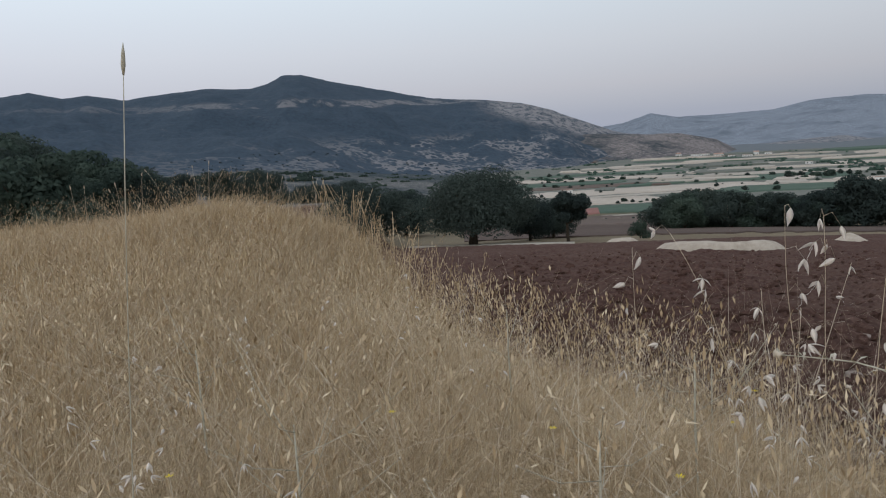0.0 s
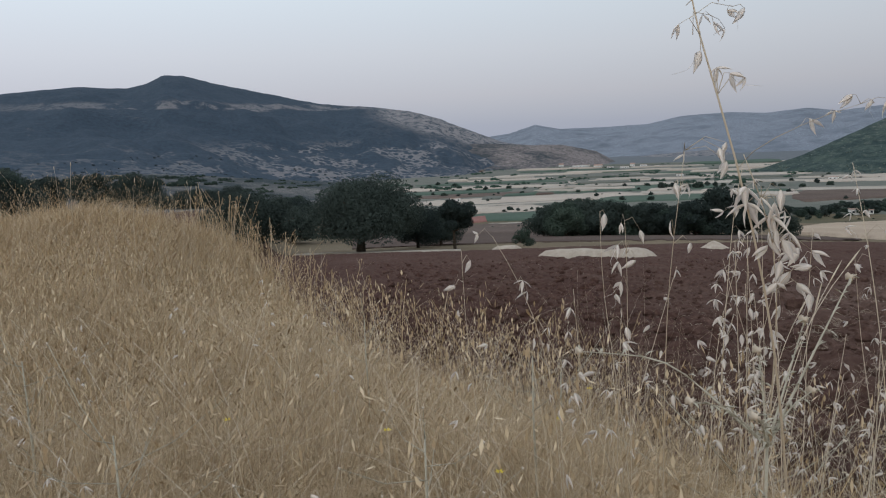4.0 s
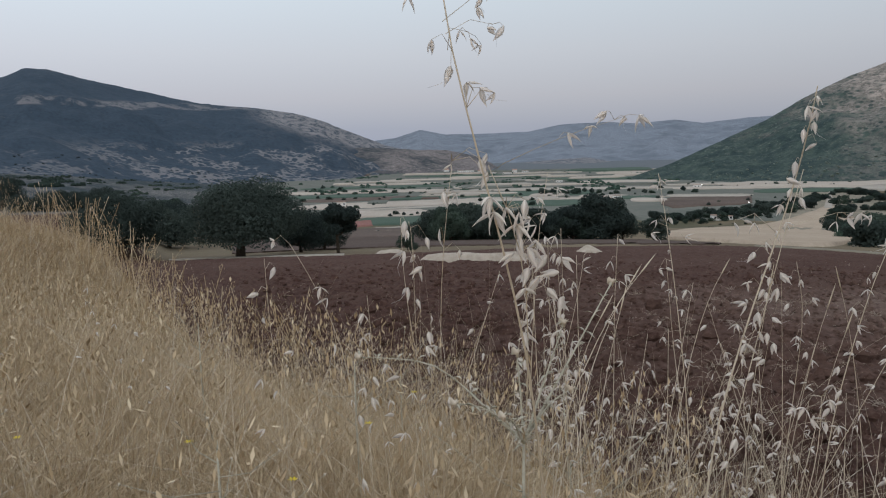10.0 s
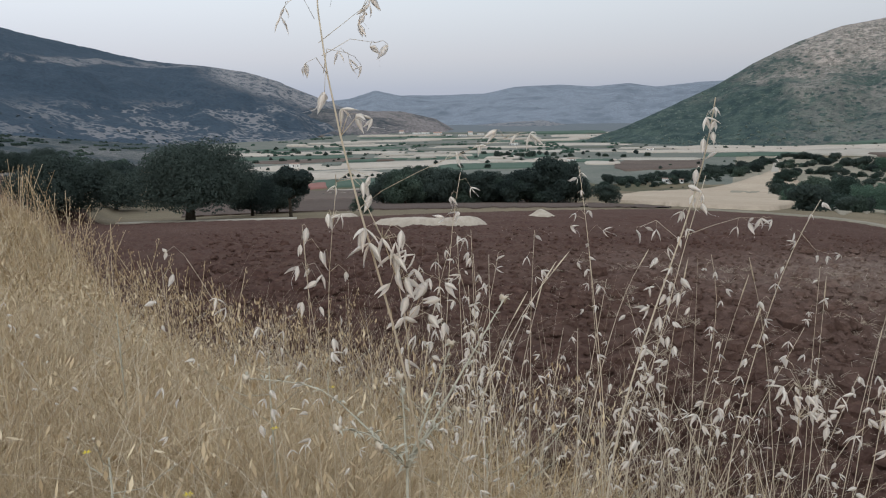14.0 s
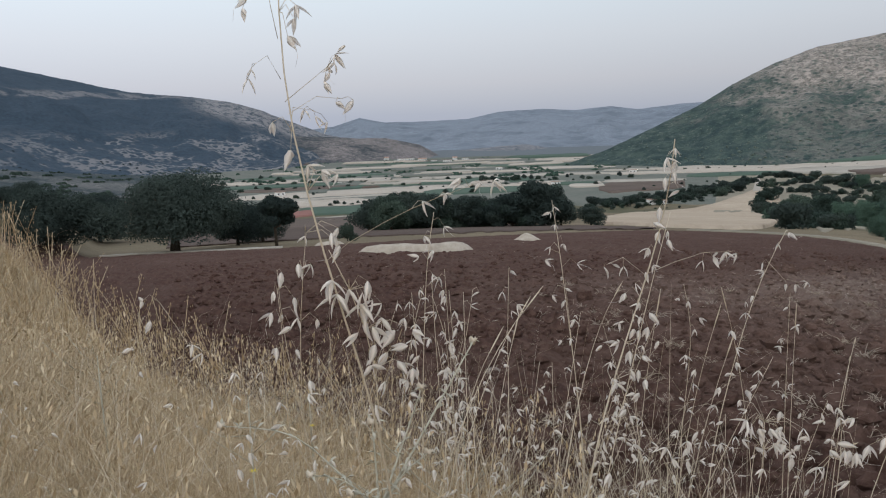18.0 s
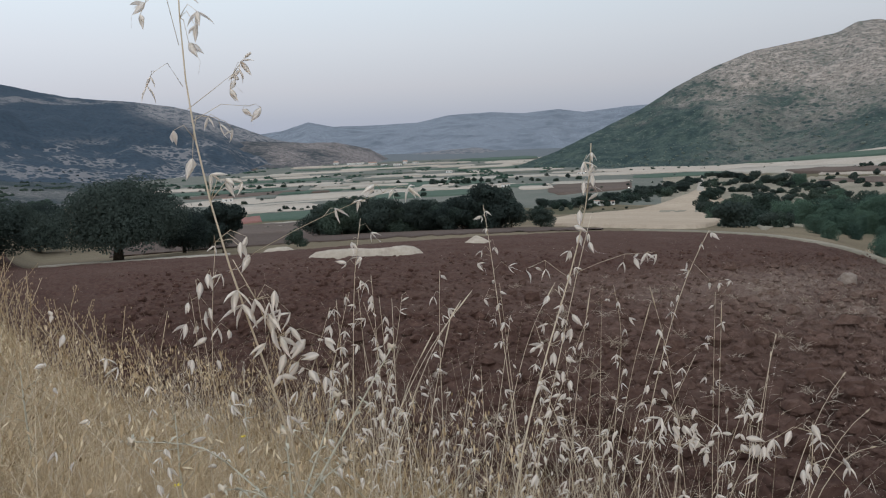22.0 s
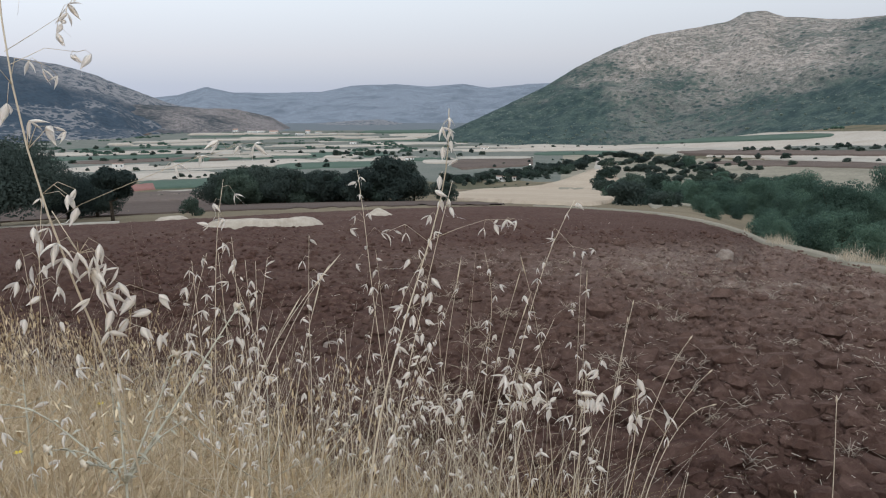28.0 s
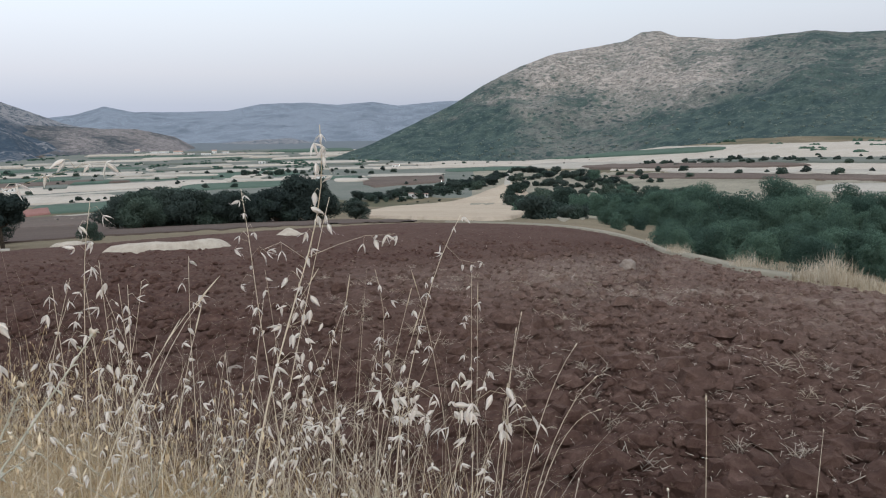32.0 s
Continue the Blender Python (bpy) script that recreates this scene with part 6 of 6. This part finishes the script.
# the stout thistle at the lip, its branches spread like a fan from one joint
big_thistle = new("dead_thistle")
foot, joint = Vector(on_ground(0.505, 0.90)), Vector((0.518, 0.895, 1.20))
big_thistle.location = foot
up = joint - foot
spiny_branch([(0, 0, -0.02), up * 0.5 + Vector((0.006, 0, 0)), up], 0.0042, big_thistle, "stem")
for end, bow, r in (((0.70, 1.00, 1.375), 0.0, 0.0020), ((0.60, 0.95, 1.335), 0.0, 0.0018), ((0.52, 0.92, 1.31), 0.01, 0.0018), ((0.60, 0.93, 1.25), 0.015, 0.0016), ((0.345, 1.06, 1.285), 0.05, 0.0016), ((0.44, 0.93, 1.25), 0.02, 0.0015), ((0.47, 0.84, 1.26), 0.01, 0.0015)):
    e = Vector(end) - foot
    tip = spiny_branch([up, up.lerp(e, 0.5) + Vector((0, 0, bow)), e], r, big_thistle)
    bm = bmesh.new()
    bmesh.ops.create_icosphere(bm, subdivisions=2, radius=0.004)
    for j, v in enumerate(bm.verts):
        v.co *= 2.0 if j % 4 == 0 else 0.8
        v.co += e
    part("seed_head", bm_mesh("seed_head", bm, M_STEM), tip)
tagged(big_thistle, "bleached grey-green dead thistle with spiny fanned branches on the bank", "thistle", "dead thistles")
thistle(0.93, 1.58, 0.42, 0.42, "small bleached dead thistle on the bank", 1.2)
thistle(-0.02, 0.95, 0.66, 0.40, "grey dead thistle in the dry grass", 0.8)
for tx, ty in ((0.15, 1.25), (-0.35, 1.35), (0.45, 1.7), (-0.7, 1.9), (0.7, 2.3), (0.1, 2.4)):
    thistle(tx, ty, float(height(tx, ty)), 0.46, "small twiggy dead thistle in the dry grass", 0.75)


def weed(x, y, top, label="dried grey weed with small round seed buds"):
    """A thin branching dead weed; every branch ends in a bud."""
    b = on_ground(x, y)
    up = top - 0.13 - b[2]
    root = new("dried_weed")
    root.location = b
    bm = bmesh.new()
    bend = Vector((orng.normal() * 0.05, orng.normal() * 0.05, 0))
    axis = [Vector((0, 0, -0.02)), Vector((0, 0, 0.45 * up)) + bend * 0.5, Vector((0, 0, 0.8 * up)) + bend, Vector((0, 0, up)) + bend * 1.4]
    tube(bm, axis, [0.0019, 0.0016, 0.0011, 0.0006], 6)
    part("stem", bm_mesh("stem", bm, M_THISTLE.m), root)
    for k in range(9):
        t = 0.45 + 0.55 * k / 8
        p = bez(axis[0], axis[1], axis[3], t)
        a, L = k * 2.4 + float(orng.uniform(0, 1)), float(orng.uniform(0.03, 0.09))
        e = p + Vector((math.cos(a) * L, math.sin(a) * L, L * float(orng.uniform(0.4, 1.1))))
        bm = bmesh.new()
        tube(bm, [p, p.lerp(e, 0.55) + Vector((0, 0, -0.012)), e], [0.0009, 0.0008, 0.0006], 4)
        q = p.lerp(e, 0.6)
        f = q + Vector((math.cos(a + 1.2), math.sin(a + 1.2), 0.8)) * 0.3 * L
        tube(bm, [q, f], [0.0006, 0.0005], 4)
        br = part("branch", bm_mesh("branch", bm, M_THISTLE.m), root)
        for tip in (e, f):
            bm = bmesh.new()
            bmesh.ops.create_icosphere(bm, subdivisions=1, radius=0.0028)
            for v in bm.verts:
                v.co.z *= 1.35
                v.co += tip
            part("bud", bm_mesh("bud", bm, M_STEM), br)
    return tagged(root, label, "weed", "dried weeds on the bank")


for x, y, top in ((1.50, 0.62, 1.05), (1.56, 0.50, 1.09), (1.43, 0.70, 0.99), (1.47, 0.66, 1.0), (1.56, 0.45, 1.04), (1.38, 0.78, 0.96), (1.64, 0.53, 1.02), (1.53, 0.56, 0.98)):
    weed(x, y, top)
# ---- things on the ploughed field ----
def field_z(az, r):
    return EYE - 1.15 - float(slope_at(az, r)) * r + 0.03


def mound(name, az, r, w, d, h, turn, mat, label, flat=0.5, seed=1.0):
    n, m = 40, 14
    t = np.linspace(0, 2 * np.pi, n, endpoint=False)
    u = np.linspace(0, 1, m)
    U, Tt = np.meshgrid(u, t, indexing="ij")
    out = 1 + 0.12 * fbm(np.cos(Tt) * 2, np.sin(Tt) * 2, octaves=3, seed=seed)
    x, y = 0.5 * w * U * np.cos(Tt) * out, 0.5 * d * U * np.sin(Tt) * out
    z = h * (1 - smooth(flat, 1.0, U)) * (1 + 0.34 * fbm(x * 1.4, y * 1.4, octaves=3, seed=seed + 2)) + 0.02 * fbm(x * 5, y * 5, octaves=3) - 0.12 * smooth(0.8, 1.0, U)
    ob = mesh_object(name, np.stack([x, y, z], -1).reshape(-1, 3), grid_faces(m, n, True)[:, ::-1], mat)
    px, py = polar(az, r)
    ob.matrix_basis = Matrix.Translation((float(px), float(py), field_z(az, r) + 0.04)) @ Matrix.Rotation(-radians(az) + turn, 4, 'Z') @ Matrix.Rotation(-0.10, 4, 'X')
    return tagged(ob, label, "heap", group="pale heaps on the field")


heap_mat = Mat("pale_straw_and_grit", 0.95, 0.1)
heap_mat.colour(heap_mat.ramp(heap_mat.noise(3.5, 7, 0.7), [(0.3, (0.36, 0.30, 0.235)), (0.7, (0.53, 0.46, 0.375))])).bump(heap_mat.noise(25, 5), 0.7, 0.03)
mound("mound", 20.1, 27.5, 4.6, 1.8, 0.27, 0.05, heap_mat.m, "long low pale heap of threshed straw on ploughed soil", 0.72, 1.0)
mound("mound", 28.4, 38, 1.7, 0.9, 0.30, 0.0, heap_mat.m, "small pale pointed heap on ploughed soil", 0.05, 4.0)
mound("mound", 13.1, 41, 1.9, 1.4, 0.16, 0.3, heap_mat.m, "flat pale heap at the edge of the ploughed field", 0.5, 6.0)


# pale trodden strip at the field's far edge
def strip(a0, a1, k0, k1, mat, label):
    az = np.linspace(a0, a1, 60)
    rows = []
    for s, drop in ((-0.05, 0.5), (0.0, 0), (0.5, 0), (1.0, 0), (1.05, 0.5)):
        r = field_edge(az) * (k0 + (k1 - k0) * s) * (1 + 0.012 * fbm(az * 2.0, az * 0 + round(s) * 9, octaves=3))
        x, y = polar(az, r)
        rows.append(np.stack([x, y, np.maximum(height(x, y), [field_z(a, q) - 0.05 for a, q in zip(az, r)]) + 0.07 - drop], -1))
    return tagged(mesh_object("track", np.concatenate(rows), grid_faces(5, 60), mat), label, "track", kind="structure")


strip(-3.2, 9.6, 0.985, 1.035, M_PALE, "pale trodden strip along the far edge of the field")
strip(40, 66, 1.0, 1.085, M_SLOPE, "pale dry verge along the field")

stone_mat = Mat("pale_limestone", 0.9, 0.2)
stone_mat.colour(stone_mat.ramp(stone_mat.noise(18, 6, 0.7), [(0.3, (0.17, 0.13, 0.105)), (0.7, (0.30, 0.245, 0.20))])).bump(stone_mat.noise(30, 5), 0.6, 0.02)


def stone(x, y, z, s, squash, label, seed):
    rng = np.random.default_rng(seed)
    bm = bmesh.new()
    bmesh.ops.create_icosphere(bm, subdivisions=3, radius=1.0)
    k = rng.uniform(0, 6, 3)
    for v in bm.verts:
        q = v.co * 1.6 + Vector(k)
        v.co *= 1 + 0.30 * noise.noise(q) + 0.10 * noise.noise(q * 3)
        v.co.z = max(v.co.z, -0.45)
        v.co.x, v.co.y, v.co.z = v.co.x * s, v.co.y * s * 0.75, v.co.z * s * squash
    ob = new("stone", bm_mesh("stone", bm, stone_mat.m))
    ob.location = (x, y, z + 0.25 * s * squash)
    ob.rotation_euler = (0, 0, rng.uniform(0, 6))
    return tagged(ob, label, "stone", "stones on the field")


def field_point(x, y):
    az, r = math.degrees(math.atan2(x, y)), math.hypot(x, y)
    return field_z(az, r) + 0.02


for k, (az, r, s, q) in enumerate(((54.9, 15.2, 0.20, 0.8), (28.6, 7.4, 0.10, 0.4), (27.6, 5.6, 0.08, 0.4), (66.5, 7.0, 0.04, 0.6), (47.0, 5.2, 0.035, 0.6), (60.0, 11.5, 0.06, 0.5))):
    x, y = (float(v) for v in polar(az, r))
    stone(x, y, field_point(x, y), s, q, "pale weathered stone lying on ploughed soil", 40 + k)


# uprooted stubble tufts
M_LITTER = straw_mat("weathered_straw_bits", [(0.0, (0.34, 0.28, 0.225)), (0.6, (0.48, 0.40, 0.325)), (1.0, (0.68, 0.61, 0.52))])


def tuft(rng, n, spread):
    root = new("stubble_tuft")
    for k in range(n):
        bm = bmesh.new()
        a, L = float(rng.uniform(0, 6.3)), float(rng.uniform(0.5, 1.0) * spread)
        e = Vector((math.cos(a) * L, math.sin(a) * L, L * (0.03 + 0.8 * rng.random() ** 3.0)))
        m = e * 0.5 + Vector((0, 0, 0.12 * L))
        o = Vector((rng.normal() * 0.4 * spread, rng.normal() * 0.4 * spread, 0.004 * k / n))
        tube(bm, [o + Vector((0, 0, -0.01)), o + m, o + e], [0.0026, 0.0020, 0.0008], 4)
        part("twig", bm_mesh("twig", bm, M_LITTER), root)
    return tagged(root, "dry uprooted stubble tuft on ploughed soil", "stubble", "stubble tufts on the field")


frng = np.random.default_rng(77)
TUFTS = [tuft(frng, int(frng.integers(13, 22)), s) for s in (0.15, 0.11, 0.17, 0.09)]
spots = [(57.6, 6.5), (53.0, 7.0), (61.0, 5.4), (55.3, 4.9)]
for i in range(150):
    spots.append((float(frng.uniform(30, 74)), float(3.6 + 10 * frng.random() ** 1.2)))
for i, (az, r) in enumerate(spots):
    x, y = (float(v) for v in polar(az, r))
    if x < edge_x(y) + 0.5 or r > field_edge(az) * 0.97:
        continue
    m = Matrix.Translation((x, y, field_point(x, y) + float(relief(x, y)))) @ Matrix.Rotation(frng.uniform(0, 6), 4, 'Z')
    ob = TUFTS[i] if i < 4 else copy_thing(TUFTS[i % 4], m)
    ob.matrix_basis = m
    ob.scale = (1, 1, 1) if i < 4 else (frng.uniform(0.5, 1.1),) * 3


def litter(seed, n):
    """Loose bits of straw on the soil, thickest towards the right-hand verge."""
    rng = np.random.default_rng(seed)
    az = rng.uniform(12, 78, n)
    r = 2.6 * (field_edge(az) * 0.6 / 2.6) ** (rng.random(n) ** 0.8)
    x, y = polar(az, r)
    dens = 0.2 + 0.5 * smooth(40, 60, az) + 1.2 * np.exp(-((az - 56) / 9) ** 2 - ((r - 13.5) / 3.5) ** 2) + 0.9 * fbm(x * 0.6, y * 0.6, octaves=3)
    keep = (rng.random(n) < dens) & (x > edge_x(y) + 0.25)
    az, r, x, y = az[keep], r[keep], x[keep], y[keep]
    n = len(x)
    z = EYE - 1.15 - slope_at(az, r) * r + 0.045 + relief(x, y) + rng.uniform(-0.01, 0.02, n)
    a, tilt = rng.uniform(0, 6.3, n), rng.normal(size=n) * 0.35
    L, w = 0.006 + 0.05 * rng.random(n) ** 2, rng.uniform(0.0004, 0.0010, n) * (1 + r * 0.10)
    d = np.stack([np.cos(a) * np.cos(tilt), np.sin(a) * np.cos(tilt), np.sin(tilt)], -1)
    s = np.stack([-np.sin(a), np.cos(a), 0.6 + 0 * a], -1) * w[:, None]
    c = np.stack([x, y, z], -1)
    e = d * L[:, None]
    V = np.stack([c - e - s, c + e - s, c + e + s, c - e + s], 1).reshape(-1, 3)
    return tagged(mesh_object("straw_litter", V, np.arange(len(V)).reshape(-1, 4), M_LITTER, False), "loose bits of pale straw scattered over the soil", "straw", kind="stuff")


litter(4, 10000)


def clods(seed, n, az0=2, big=1.0):
    rng = np.random.default_rng(seed)
    az = rng.uniform(az0, 80, n)
    r = 2.3 * (26 / 2.3) ** (rng.random(n) ** 0.75)
    x, y = polar(az, r)
    keep = (x > edge_x(y) + 0.15) & (r < field_edge(az) * 0.97)
    az, r, x, y = az[keep], r[keep], x[keep], y[keep]
    n = len(x)
    s = big * rng.uniform(0.010, 0.040, n) * (1 + 1.3 * (rng.random(n) < 0.12) + 1.6 * (rng.random(n) < 0.05))
    z = EYE - 1.15 - slope_at(az, r) * r + 0.03 + relief(x, y)
    k = 6
    ang = np.linspace(0, 2 * np.pi, k, endpoint=False)
    rings = []
    for zz, rad in ((-0.35, 0.8), (0.2, 1.0), (0.65, 0.6)):
        q = rad * s[:, None] * rng.uniform(0.65, 1.3, (n, k))
        rings.append(np.stack([x[:, None] + q * np.cos(ang), y[:, None] + q * np.sin(ang), z[:, None] + zz * s[:, None] * rng.uniform(0.7, 1.3, (n, k))], -1))
    v = np.concatenate(rings, 1)
    f = [(lv * k + t, lv * k + (t + 1) % k, lv * k + k + (t + 1) % k, lv * k + k + t) for lv in range(2) for t in range(k)] + [(12, 13, 14, 15), (12, 15, 16, 17)]
    F = (np.arange(n)[:, None, None] * 18 + np.array(f)[None]).reshape(-1, 4)
    return tagged(mesh_object("soil_clods", v.reshape(-1, 3), F, M_SOIL, False), "broken red-brown clods of ploughed soil", "clods", kind="stuff")


clods(9, 14000)
clods(10, 2200, 40, 1.3)


M_VERGE = straw_mat("bleached_verge_grass", [(0.0, (0.36, 0.30, 0.22)), (0.5, (0.50, 0.43, 0.33)), (1.0, (0.62, 0.56, 0.46))])


# tall pale grass along the field's right-hand verge
def verge(seed, n):
    rng = np.random.default_rng(seed)
    az = rng.uniform(55.5, 80, n)
    r = field_edge(az) * (1.0 + 0.22 * rng.random(n) + 0.02 * fbm(az * 2, az * 0, octaves=2))
    x, y = polar(az, r)
    cl = fbm(x * 1.1, y * 1.1, octaves=3, seed=3) + 0.2 * smooth(64, 70, az) - 0.16
    v, f = blades(rng, x, y, (0.06 + 1.5 * np.clip(cl, 0, 1) ** 1.1) * rng.uniform(0.5, 1.2, n) * (0.45 + 0.55 * smooth(56, 60, az)), rng.uniform(0.006, 0.012, n), rng.normal(size=n) * 0.22, rng.normal(size=n) * 0.22, rng.uniform(0, 0.2, n), 3)
    return tagged(mesh_object("grass", v, f, M_VERGE), "tall pale dry grass along the field verge", "grass", kind="stuff")


verge(14, 12000)

# small yellow flowers in the dry grass
M_PETAL = Mat("yellow_petal", 0.6, 0.3)
M_PETAL.colour((0.62, 0.47, 0.03))
for k, (x, y) in enumerate(((0.42, 1.40), (0.10, 1.42), (0.26, 1.20), (0.60, 1.75), (-0.20, 1.55), (-0.55, 1.30))):
    z = float(height(x, y)) + 0.40
    root = new("yellow_flower")
    root.location = (x, y, z - 0.40)
    bm = bmesh.new()
    tube(bm, [(0, 0, 0), (0.01, 0.005, 0.2), (0, 0, 0.40)], [0.0012, 0.001, 0.0008], 4)
    part("stem", bm_mesh("stem", bm, M_STEM), root)
    for j in range(6):
        bm = bmesh.new()
        a = j * math.pi / 3
        p = [bm.verts.new(Vector((math.cos(a + q) * s, math.sin(a + q) * s, 0.40 + h))) for q, s, h in ((0, 0.001, 0), (0.4, 0.005, 0.002), (0, 0.009, 0.003), (-0.4, 0.005, 0.002))]
        bm.faces.new(p)
        part("petal", bm_mesh("petal", bm, M_PETAL.m), root)
    tagged(root, "tiny yellow flower on a thin stem in dry grass", "flower", "yellow flowers")
